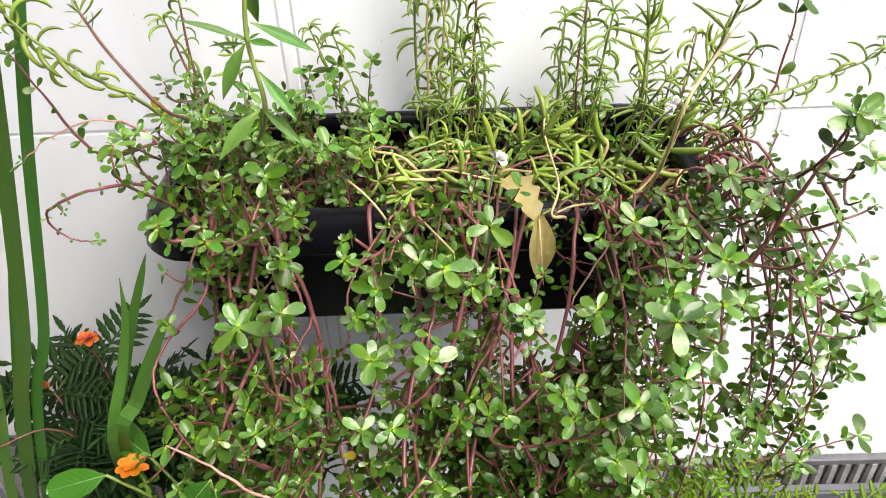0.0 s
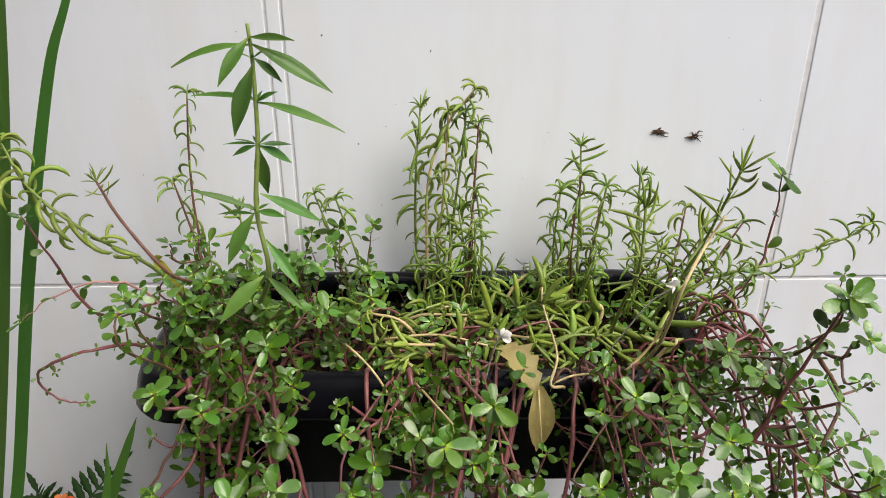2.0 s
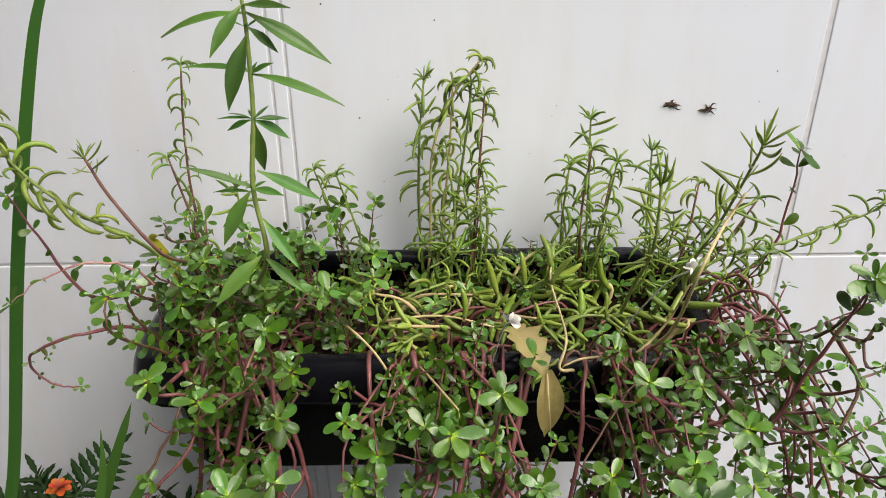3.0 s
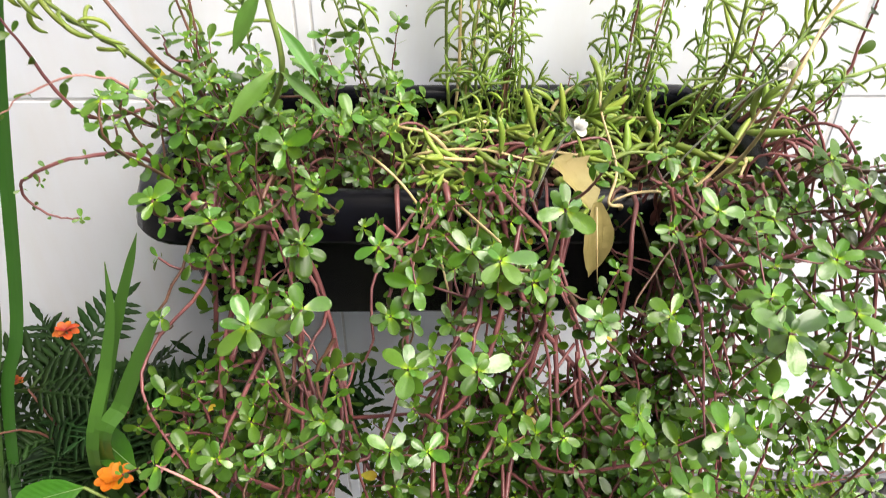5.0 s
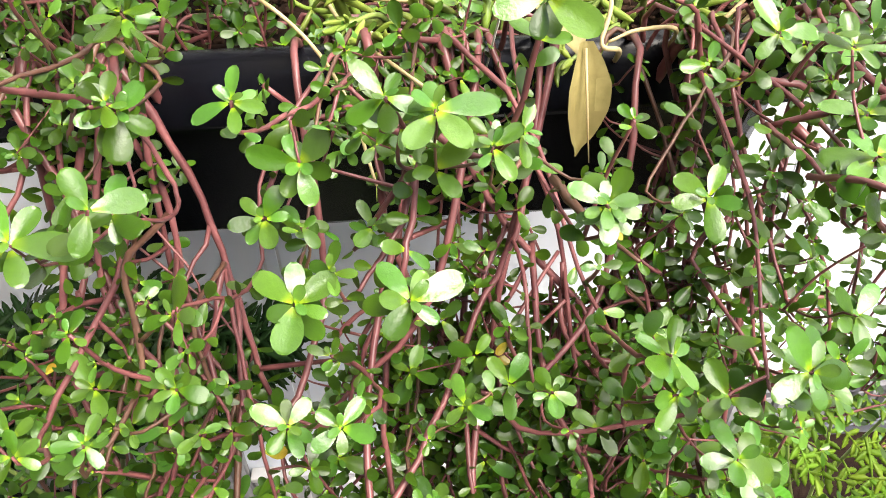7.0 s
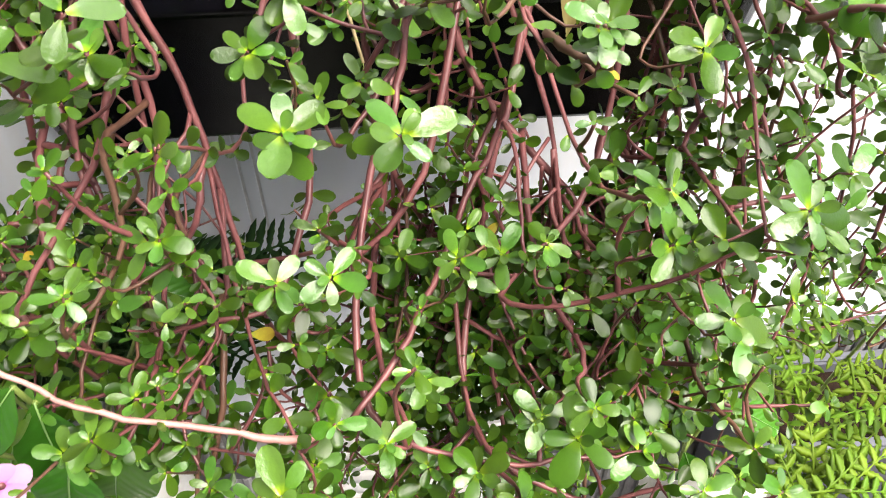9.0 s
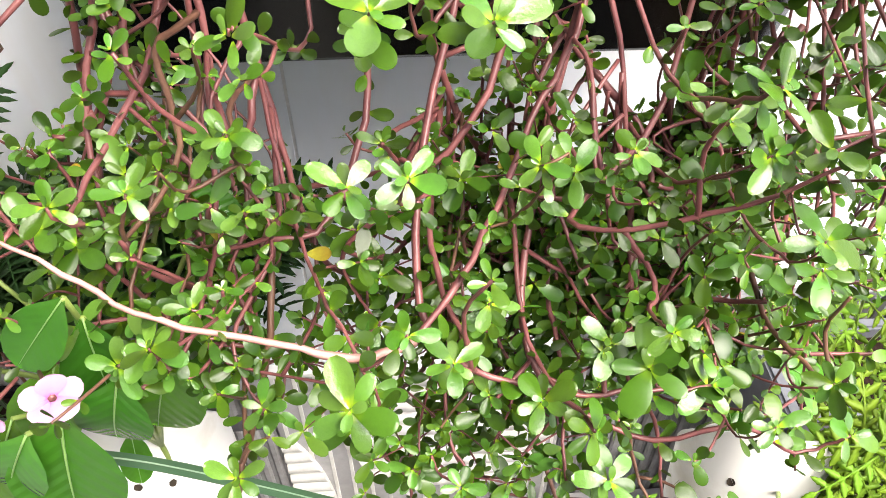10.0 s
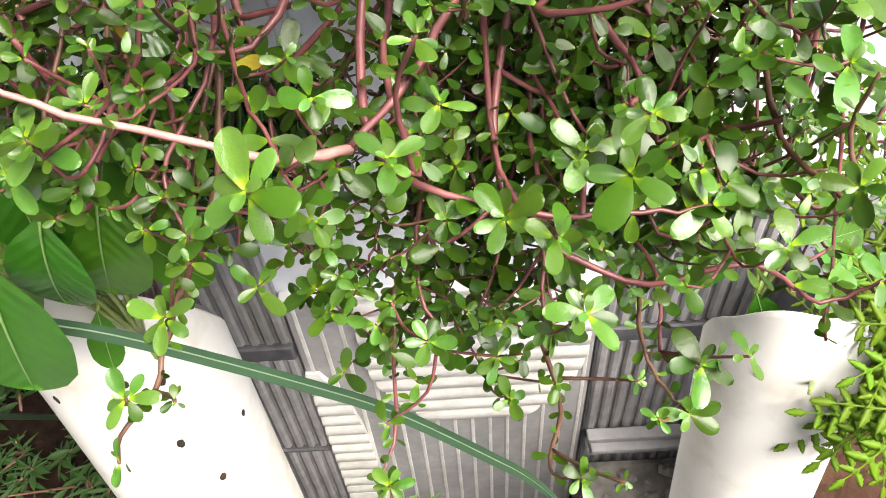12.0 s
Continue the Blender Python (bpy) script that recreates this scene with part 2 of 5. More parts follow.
def tube(bm, pts, radii, sides=6, flat=1.0):
    rings, ref = [], None
    for i, q in enumerate(pts):
        t = (pts[min(i + 1, len(pts) - 1)] - pts[max(i - 1, 0)]).normalized()
        if ref is None:
            ref = t.orthogonal().normalized()
        ref = (ref - t * ref.dot(t)).normalized()
        side = t.cross(ref)
        r = radii[i] if hasattr(radii, "__len__") else radii
        rings.append([bm.verts.new(q + r * (math.cos(a) * ref + flat * math.sin(a) * side)) for a in [2 * math.pi * k / sides for k in range(sides)]])
    for a, b in zip(rings, rings[1:]):
        for k in range(sides):
            bm.faces.new((a[k], a[(k + 1) % sides], b[(k + 1) % sides], b[k]))
    bm.faces.new(rings[0][::-1])
    bm.faces.new(rings[-1])


def interp(table, u):
    for (a, b), (c, d) in zip(table, table[1:]):
        if u <= c:
            return b + (d - b) * (u - a) / max(c - a, 1e-9)
    return table[-1][1]


OBOVATE = [(0, 0.18), (0.12, 0.38), (0.3, 0.74), (0.5, 0.96), (0.65, 1.0), (0.82, 0.9), (0.93, 0.64), (1, 0.25)]
LANCE = [(0, 0.10), (0.12, 0.30), (0.35, 0.9), (0.5, 1.0), (0.7, 0.75), (0.9, 0.28), (1, 0.03)]
ELLIPTIC = [(0, 0.06), (0.08, 0.25), (0.25, 0.74), (0.5, 1.0), (0.75, 0.92), (0.92, 0.58), (1, 0.12)]


def leaf_into(bm, m, outline, width, thick, curl, cup, steps=6):
    """A fleshy blade along +x, one metre long before m: two skins that meet at the rim, the upper one with a shallow fold."""
    rings = []
    for i in range(steps + 1):
        u = i / steps
        u = u + 0.16 * math.sin(math.pi * u) * u if steps > 5 else u
        w = 0.5 * width * interp(outline, u)
        z = curl * u * u
        t = thick * (0.25 + 0.75 * min(1, 5 * (1 - u), 0.3 + 4 * u))
        upper = ((u, -w, z + cup * w), (u, -0.5 * w, z + cup * 0.35 * w + t * 0.62), (u, 0, z - 0.012), (u, 0.5 * w, z + cup * 0.35 * w + t * 0.62), (u, w, z + cup * w))
        lower = ((u, w, z + cup * w), (u, 0, z - t - 0.014), (u, -w, z + cup * w))
        rings.append([[bm.verts.new(m @ Vector(c)) for c in sheet] for sheet in (upper, lower)])
    for a, b in zip(rings, rings[1:]):
        for p, q in zip(a, b):
            for k in range(len(p) - 1):
                bm.faces.new((p[k], p[k + 1], q[k + 1], q[k]))
    bm.faces.new(rings[-1][0])


def leaf_set(name, mat, outline, widths, thick, curls, cups, steps=6):
    out = []
    for w, c, k in zip(widths, curls, cups):
        bm = bmesh.new()
        leaf_into(bm, Matrix(), outline, w, thick, c, k, steps)
        out.append(mesh_of(name, bm, mat))
    return out


def needle_set(name, mat, bends, radius=0.065):
    """Needle-like succulent leaves along +x, one metre long, each bent upwards by that many radians."""
    out = []
    for bend in bends:
        bm = bmesh.new()
        pts, q = [], Vector((0, 0, 0))
        n = 7
        for i in range(n + 1):
            pts.append(q.copy())
            a = bend * (i + 0.5) / n
            q += Vector((math.cos(a), 0, math.sin(a))) / n
        tube(bm, pts, [radius * s for s in (0.6, 0.85, 1, 1.05, 1.05, 0.95, 0.75, 0.25)], 5)
        out.append(mesh_of(name, bm, mat))
    return out


PURSLANE = leaf_set("leaf", LEAF, OBOVATE, (0.54, 0.6, 0.64, 0.5, 0.6), 0.010, (-0.18, 0.14, -0.32, 0.02, -0.08), (0.18, 0.28, -0.10, 0.05, -0.25))
PURSLANE_NEW = leaf_set("leaf", LEAF_YOUNG, OBOVATE, (0.5, 0.54, 0.58, 0.48), 0.010, (-0.14, -0.26, 0.08, -0.2), (0.22, 0.06, 0.28, -0.12))
PURSLANE_OLD = leaf_set("leaf", LEAF_YELLOW, OBOVATE, (0.5, 0.6), 0.03, (-0.2, 0.15), (0.3, 0.2))
NEEDLE = needle_set("leaf", MOSS, (0.35, 0.9, 1.5, -0.6), 0.085)
NEEDLE_DARK = needle_set("leaf", MOSS_DARK, (-0.5, -1.2, -1.9, 0.3), 0.052)
NEEDLE_THIN = needle_set("leaf", MOSS, (0.1, 0.5, -0.4, 0.9), 0.036)
NEEDLE_CURL = needle_set("leaf", MOSS, (-1.9, -3.0, -2.3, -2.6), 0.055)
NEEDLE_CURL_DARK = needle_set("leaf", MOSS_DARK, (-1.8, -2.6, -1.4, -2.1), 0.05)
LANCEOLATE = leaf_set("leaf", HERB, LANCE, (0.20, 0.29, 0.12), 0.010, (-0.08, -0.2, -0.3), (0.35, 0.25, 0.3), 8)


def facing(pos, along, up, size):
    """Pose with x along a leaf and z as near up as may be."""
    x = Vector(along).normalized()
    y = Vector(up).cross(x)
    y = y.normalized() if y.length > 1e-5 else x.orthogonal().normalized()
    z = x.cross(y)
    m = Matrix((x, y, z)).transposed().to_4x4()
    return Matrix.Translation(pos) @ m @ Matrix.Diagonal((size, size, size, 1))


def jitter(rng, s):
    return Vector((rng.gauss(0, s), rng.gauss(0, s), rng.gauss(0, s)))


def rings_round(axis):
    e1 = axis.orthogonal().normalized()
    return e1, axis.cross(e1)


class Shoot:
    """One rooted plant: a stalk mesh with its leaves as parts."""

    def __init__(self, name, base, label, category, group):
        self.base = Vector(base)
        self.ob = None
        self.name, self.tags = name, (label, category, group)
        self.bm = bmesh.new()
        self.leaves = []

    def stalk(self, pts, r0, r1, sides=6, knobs=0.0, rng=None):
        loc = [p - self.base for p in pts]
        n = len(loc) - 1
        rad = [r0 + (r1 - r0) * i / n for i in range(n + 1)]
        if knobs and rng:
            rad = [r * (1 + rng.uniform(-knobs, knobs)) for r in rad]
        tube(self.bm, loc, rad, sides)

    def leaf(self, me, pos, along, up, size, name="leaf"):
        self.leaves.append((name, me, facing(Vector(pos) - self.base, along, up, size)))

    def done(self, mat):
        ob = new(self.name, mesh_of(self.name, self.bm, mat))
        ob.location = self.base
        tagged(ob, *self.tags)
        for name, me, m in self.leaves:
            put(name, me, ob, m)
        self.ob = ob
        return ob


class Thicket(Shoot):
    """Many shoots too thick to tell apart, joined: one mesh of stalks and one of leaves."""

    def done(self, mat):
        return None

    def close(self, mat, mats):
        ob = tagged(new(self.name, mesh_of(self.name, self.bm, mat)), self.tags[0], self.tags[1], kind="stuff")
        verts, loops, starts, slots, along = [], [], [], [], []
        count, at = 0, 0
        for _, me, m in self.leaves:
            co = np.empty(len(me.vertices) * 3)
            me.vertices.foreach_get("co", co)
            co = co.reshape(-1, 3)
            li = np.empty(len(me.loops), dtype=np.int32)
            me.loops.foreach_get("vertex_index", li)
            st = np.empty(len(me.polygons), dtype=np.int32)
            me.polygons.foreach_get("loop_start", st)
            mm = np.array(m)
            verts.append(co @ mm[:3, :3].T + mm[:3, 3])
            along.append(co[:, 0])
            loops.append(li + count)
            starts.append(st + at)
            slots.append(np.full(len(st), mats.index(me.materials[0]) if me.materials[0] in mats else 0, dtype=np.int32))
            count += len(co)
            at += len(li)
        me = bpy.data.meshes.new("leaves")
        loops, starts = np.concatenate(loops), np.concatenate(starts)
        me.vertices.add(count)
        me.vertices.foreach_set("co", np.concatenate(verts).ravel())
        me.loops.add(len(loops))
        me.loops.foreach_set("vertex_index", loops)
        me.polygons.add(len(starts))
        me.polygons.foreach_set("loop_start", starts)
        me.polygons.foreach_set("material_index", np.concatenate(slots))
        me.polygons.foreach_set("use_smooth", [True] * len(starts))
        a = me.attributes.new("along", "FLOAT", "POINT")
        a.data.foreach_set("value", np.concatenate(along).astype(np.float32))
        for m in mats:
            me.materials.append({LEAF: LEAF_MASS, LEAF_YOUNG: LEAF_YOUNG_MASS}.get(m, m))
        me.update(calc_edges=True)
        me.validate()
        return tagged(put("leaves", me, ob), kind="stuff")


def rosette(s, pos, axis, size, rng, outer=5, young=0.75):
    e1, e2 = rings_round(axis)
    a0 = rng.uniform(0, 6.28)
    for k in range(outer):
        a = a0 + 6.283 * k / outer + rng.uniform(-0.25, 0.25)
        d = math.cos(a) * e1 + math.sin(a) * e2
        s.leaf(rng.choice(PURSLANE_NEW if rng.random() < young else PURSLANE), pos + 0.0012 * d - axis * 0.002 * (k % 2), d + axis * rng.uniform(-0.15, 0.6), axis + jitter(rng, 0.1), size * (1.1 if k % 2 == 0 else 0.82) * rng.uniform(0.8, 1.12))
    for k in range(2 if outer > 3 else 1):
        a = a0 + 0.6 + 2.1 * k
        d = math.cos(a) * e1 + math.sin(a) * e2
        s.leaf(rng.choice(PURSLANE_NEW), pos + axis * 0.0018, d * 0.9 + axis * 0.8, axis - d * 0.5, size * rng.uniform(0.36, 0.58))


def bare_zone(p):
    """Gaps between the bundles, where the stalks close to the box have lost their leaves."""
    if not (-0.40 < p.y < -0.285 and 0.885 < p.z < 1.03):
        return False
    return p.x < -0.355 or -0.285 < p.x < -0.195 or -0.065 < p.x < 0.02


def purslane(pts, rng, leaf=0.019, bare=0.3, spacing=0.017, shoots=3, r=0.0021, mat=None, group="purslane trailing over the planter rim", label="trailing purslane with red stalk and glossy round green leaves", wiggle=0.006, end=True, shoot_len=(0.025, 0.06), into=None, outer=0, thin=0.38):
    knots = [Vector(q) for q in pts]
    knots = knots[:1] + [q + jitter(rng, wiggle) for q in knots[1:-1]] + knots[-1:]
    line = smooth_line(knots, 5)
    line = [q + jitter(rng, 0.0006) for q in line]
    s = into or Shoot("purslane", pts[0], label, "purslane plant", group)
    s.stalk(line, r * 1.25, r * thin, 6, 0.12, rng)
    length = [0.0]
    for a, b in zip(line, line[1:]):
        length.append(length[-1] + (b - a).length)
    total = length[-1]

    def at(d):
        for i in range(len(line) - 1):
            if length[i + 1] >= d:
                u = (d - length[i]) / max(length[i + 1] - length[i], 1e-6)
                return line[i].lerp(line[i + 1], u), (line[i + 1] - line[i]).normalized()
        return line[-1], (line[-1] - line[-2]).normalized()

    def pair(p, t, turn, size):
        if bare_zone(p):
            return
        e1, e2 = rings_round(t)
        for sign in (0, math.pi):
            a = turn + sign + rng.uniform(-0.3, 0.3)
            radial = math.cos(a) * e1 + math.sin(a) * e2
            pool = PURSLANE_OLD if rng.random() < 0.005 else PURSLANE_NEW if rng.random() < 0.13 else PURSLANE
            s.leaf(rng.choice(pool), p + radial * r * 0.6, radial + t * 0.4 + LIGHT * 0.2 + jitter(rng, 0.25), LIGHT + jitter(rng, 0.4), size * rng.uniform(0.7, 1.1))

    d, turn = total * bare * rng.uniform(0.7, 1.1), rng.uniform(0, 3)
    while d < total - 0.008:
        p, t = at(d)
        pair(p, t, turn, leaf * (0.72 + 0.25 * d / total))
        turn += math.pi / 2
        d += spacing * rng.uniform(0.75, 1.3)
    if end:
        t = (line[-1] - line[-3]).normalized()
        rosette(s, line[-1], (t * 0.5 + LIGHT + jitter(rng, 0.2)).normalized(), leaf * 1.2, rng, outer or rng.choice((4, 4, 5)))
    for _ in range(shoots):
        p, t = at(total * rng.uniform(bare, 0.95))
        if bare_zone(p):
            continue
        e1, e2 = rings_round(t)
        a = rng.uniform(0, 6.28)
        out = (math.cos(a) * e1 + math.sin(a) * e2 + LIGHT * 0.5 + t * 0.3).normalized()
        ln = rng.uniform(*shoot_len)
        q = [p, p + out * ln * 0.5 + jitter(rng, 0.003), p + out * ln * 0.8 + LIGHT * ln * 0.3]
        sl = smooth_line(q, 3)
        s.stalk(sl, r * 0.7, r * 0.45, 5)
        if ln > 0.035:
            pair(sl[4], (sl[5] - sl[3]).normalized(), rng.uniform(0, 3), leaf * 0.72)
        rosette(s, sl[-1], (out * 0.6 + LIGHT + jitter(rng, 0.35)).normalized(), leaf * rng.uniform(0.6, 0.95), rng, rng.choice((3, 4)), 0.3)
    return s.done(mat or rng.choice((STEM_RED, STEM_RED, STEM_DULL)))


def moss_rose(pts, rng, needles, leaf=0.024, bare=0.15, spacing=0.006, r=0.0022, mat=None, tuft=9, lean=0.5, label="moss rose stem with narrow fleshy leaves", group="moss roses in the planter", wiggle=0.003, both=None):
    knots = [Vector(q) for q in pts]
    knots = knots[:1] + [q + jitter(rng, wiggle) for q in knots[1:-1]] + knots[-1:]
    line = smooth_line(knots, 6)
    s = Shoot("moss_rose", pts[0], label, "moss rose plant", group)
    s.stalk(line, r * 1.2, r * 0.6, 6, 0.1, rng)
    n = len(line) - 1
    total = sum((b - a).length for a, b in zip(line, line[1:]))
    count = int(total * (1 - bare) / spacing)
    for k in range(count):
        u = (bare + (1 - bare) * k / count) * n
        i = min(int(u), n - 1)
        p, t = line[i].lerp(line[i + 1], u - i), (line[i + 1] - line[i]).normalized()
        e1, e2 = rings_round(t)
        a = 2.4 * k + rng.uniform(-0.4, 0.4)
        radial = math.cos(a) * e1 + math.sin(a) * e2
        s.leaf(rng.choice(needles), p + radial * r * 0.5, radial + t * (lean + rng.uniform(-0.35, 0.5)) + jitter(rng, 0.36), t + radial * 0.2 + jitter(rng, 0.2), leaf * rng.uniform(0.6, 1.35))
    t = (line[-1] - line[-3]).normalized()
    e1, e2 = rings_round(t)
    for k in range(tuft):
        a = 2.4 * k
        radial = math.cos(a) * e1 + math.sin(a) * e2
        s.leaf(rng.choice(both or needles), line[-1], radial * (0.9 if k > 3 else 0.35) + t * 0.8, t, leaf * rng.uniform(0.55, 0.95))
    return s.done(mat or STEM_GREEN)


# ---- the wall ----
wall = tagged(new("wall_north"), "white glazed tile wall with grey joints", kind="structure")
bm = bmesh.new()
box(bm, (-3.2, 0.0014, 0.1805), (3.2, 0.16, 3.0))
part("wall_core", bm, GROUT, wall, "grey grouted masonry behind the tiles", False)
XJ = [-2.12, -1.52, -0.92, -0.318, -0.3, 0.3, 0.9, 1.5, 2.1, 2.7]
ZJ = [0.18, 1.0, 1.9, 2.8]
for i in range(len(XJ) - 1):
    for j in range(3):
        bm = bmesh.new()
        g0 = 0.0034 if abs(XJ[i] - 0.3) < 0.01 else 0.0016
        g1 = 0.0034 if abs(XJ[i + 1] - 0.3) < 0.01 else 0.0016
        box(bm, (XJ[i] + g0, 0.0, ZJ[j] + 0.0022), (XJ[i + 1] - g1, 0.0075, ZJ[j + 1] - 0.0022), 0.0012, 2)
        part("tile", bm, TILE, wall, smooth=False)

# ribbed stone dado below the tiles
dado = tagged(new("dado"), "ribbed grey and white relief stone dado below the tiles", kind="structure")
PX0, PX1, PTOP, PC, PR = -0.412, 0.082, 0.186, -0.118, 0.19
bm = bmesh.new()
box(bm, (-3.2, 0.012, GROUND - 0.05), (3.2, 0.16, 0.178))
part("backing", bm, RIB_GREY, dado, "grey stone backing", False)
bm = bmesh.new()
box(bm, (PX0, -0.016, GROUND - 0.05), (PX1, 0.012, PTOP), 0.003)
part("slab", bm, SLAB_GREY, dado, "smooth pale grey stone slab", False)
bm = bmesh.new()
box(bm, (PX0 - 0.002, -0.022, PTOP), (PX1 + 0.002, -0.0005, PTOP + 0.012), 0.003)
part("capping", bm, RIB_WHITE, dado, "cream top strip", False)
for k in range(15):
    x = PX0 + 0.014 + 0.0335 * k
    bm = bmesh.new()
    box(bm, (x - 0.0036, -0.0175, GROUND), (x + 0.0036, -0.012, PTOP - 0.002), 0.001, 1)
    part("inlay", bm, RIB_WHITE, dado, smooth=False)


def fish_scale(z):
    """Ends of the white ribs at a height: the round-ended field, and the next one at the side."""
    half = PR * max(0.0, 1 - (max(0.0, 0.05 - z) / 0.265) ** 2) ** 0.5
    reach = 0.086 * (1 - math.exp((z - 0.03) / 0.12)) if z < 0.03 else 0.0
    return ((max(PX0, PC - half), min(PX1, PC + half)), (PX0, PX0 + reach))


for k in range(20):
    z1 = PTOP - 0.004 - 0.038 * k
    for side in (0, 1):
        bm = bmesh.new()
        verts, n = [], 5
        for i in range(n + 1):
            z = z1 - 0.034 * i / n
            a, c = fish_scale(z)[side]
            proud = -0.019 - 0.008 * math.sin(math.pi * (0.15 + 0.75 * i / n))
            verts.append([bm.verts.new((a, y, z)) for y in (-0.0155,)] + [bm.verts.new((a, proud, z)), bm.verts.new((c, proud, z)), bm.verts.new((c, -0.0155, z))])
        if max(v[2].co.x - v[1].co.x for v in verts) < 0.03 or min(v[2].co.x - v[1].co.x for v in verts) < 0.001:
            bm.free()
            continue
        for p, q in zip(verts, verts[1:]):
            for i in range(3):
                bm.faces.new((p[i], p[i + 1], q[i + 1], q[i]))
        bm.faces.new(verts[0])
        bm.faces.new(verts[-1][::-1])
        part("strip", bm, RIB_WHITE, dado, smooth=False)
for x0, x1, top in ((-0.95, PX0 - 0.006, 0.43), (PX1 + 0.006, 1.2, 0.32)):
    bm = bmesh.new()
    box(bm, (x0, -0.008, GROUND - 0.05), (x1, -0.0006, top), 0.002)
    part("slab", bm, RIB_GREY, dado, "grey stone slab", False)
    n = int((x1 - x0) / 0.0235)
    for k in range(n):
        x = x0 + (x1 - x0) * (k + 0.5) / n
        for z0, z1 in ((GROUND, -0.30), (-0.285, 0.03), (0.075, top - 0.004)):
            bm = bmesh.new()
            box(bm, (x - 0.008, -0.017, z0), (x + 0.008, -0.006, z1), 0.004, 1)
            part("rib", bm, RIB_GREY, dado, smooth=False)
    for z0, z1 in ((0.034, 0.071), (-0.298, -0.287), (top - 0.003, top + 0.014)):
        bm = bmesh.new()
        box(bm, (x0, -0.02, z0), (x1, -0.0055, z1), 0.003, 1)
        part("band", bm, RIB_DARK, dado, smooth=False)

# unseen side wall, added to block sky light so the left gets darker
bm = bmesh.new()
box(bm, (-1.1, -2.748, GROUND - 0.05), (-0.95, -0.021, 2.748))
PLASTER = speckled("grey_plaster", (0.22, 0.215, 0.21), (0.32, 0.31, 0.30), 12.0, 0.85)
tagged(part("wall_west", bm, PLASTER, None, smooth=False), "unseen plain grey plastered side wall, added to block sky light from the left", kind="structure")

# unseen wall behind the camera, added to cut sky fill and reflections
bm = bmesh.new()
box(bm, (-3.2, -2.95, GROUND - 0.05), (3.2, -2.75, 2.3))
tagged(part("wall_south", bm, PLASTER, None, smooth=False), "unseen plain grey plastered wall, added behind the camera to block low sky light", kind="structure")

# unseen slab overhead, added to hold sun and sky off the left side
bm = bmesh.new()
box(bm, (-1.1, -2.748, 2.75), (-0.1, -0.001, 2.87))
tagged(part("ceiling", bm, PLASTER, None, smooth=False), "unseen plain grey slab overhead, added to shade the left side", kind="structure")

# ground
bm = bmesh.new()
bmesh.ops.create_grid(bm, x_segments=90, y_segments=90, size=0.5)
for v in bm.verts:
    for c in (0, 1):
        v.co[c] = math.copysign(abs(v.co[c] * 2) ** 5 * 400 + abs(v.co[c]) * 4, v.co[c])
    r = math.hypot(v.co.x, v.co.y)
    v.co.z = GROUND + (0.02 * noise.noise(v.co * 9) + 0.012 * noise.noise(v.co * 31) if r < 3 else 0)
ground = tagged(part("ground", bm, EARTH, None), "dark damp garden earth", kind="structure")

# ---- planter ----
RX0, RX1, RY0, RY1 = -0.438, 0.156, -0.273, -0.014


def rounded(x0, x1, y0, y1, r, n=6):
    out = []
    for cx, cy, a0 in ((x1 - r, y1 - r, 0), (x0 + r, y1 - r, 90), (x0 + r, y0 + r, 180), (x1 - r, y0 + r, 270)):
        out += [(cx + r * math.cos(radians(a0 + 90 * i / n)), cy + r * math.sin(radians(a0 + 90 * i / n))) for i in range(n + 1)]
    return out


def shell(levels, mat, name, parent, label="", close_end=True):
    """A wall of rounded rectangles, one for each (inset, z, corner radius)."""
    bm = bmesh.new()
    rings = [[bm.verts.new((x, y, z)) for x, y in rounded(RX0 + i, RX1 - i, RY0 + i, RY1 - i, r)] for i, z, r in levels]
    for a, b in zip(rings, rings[1:]):
        for k in range(len(a)):
            bm.faces.new((a[k], a[(k + 1) % len(a)], b[(k + 1) % len(a)], b[k]))
    if close_end:
        bm.faces.new(rings[-1])
        bm.faces.new(rings[0][::-1])
    return part(name, bm, mat, parent, label)


planter = tagged(new("planter_box"), "long black plastic planter box with rolled rim against the tiles", "planter")
shell([(0.062, 0.872, 0.03), (0.046, 0.873, 0.034), (0.042, 0.878, 0.036), (0.026, 0.985, 0.042), (0.02, 0.99, 0.044), (0.03, 0.99, 0.04), (0.05, 0.885, 0.03), (0.07, 0.88, 0.03)], BLACK, "body", planter)
bm = bmesh.new()
prof = [(0.012, 0.984), (0.004, 0.985), (0.0015, 0.992), (0.006, 1.015), (0.010, 1.026), (0.016, 1.03), (0.024, 1.03), (0.029, 1.026), (0.030, 1.015), (0.031, 0.985)]
rings = [[bm.verts.new((x, y, z)) for x, y in rounded(RX0 + i, RX1 - i, RY0 + i, RY1 - i, 0.05)] for i, z in prof]
rings.append(rings[0])
for a, b in zip(rings, rings[1:]):
    for k in range(len(a)):
        bm.faces.new((a[k], a[(k + 1) % len(a)], b[(k + 1) % len(a)], b[k]))
part("rim", bm, BLACK, planter, "rolled black plastic rim")
for x in (-0.34, 0.06):
    bm = bmesh.new()
    box(bm, (x - 0.012, -0.05, 0.86), (x + 0.012, 0.001, 0.9), 0.003)
    box(bm, (x - 0.012, -0.24, 0.858), (x + 0.012, 0.001, 0.8665), 0.002)
    part("bracket", bm, BLACK, planter, "black wall bracket")

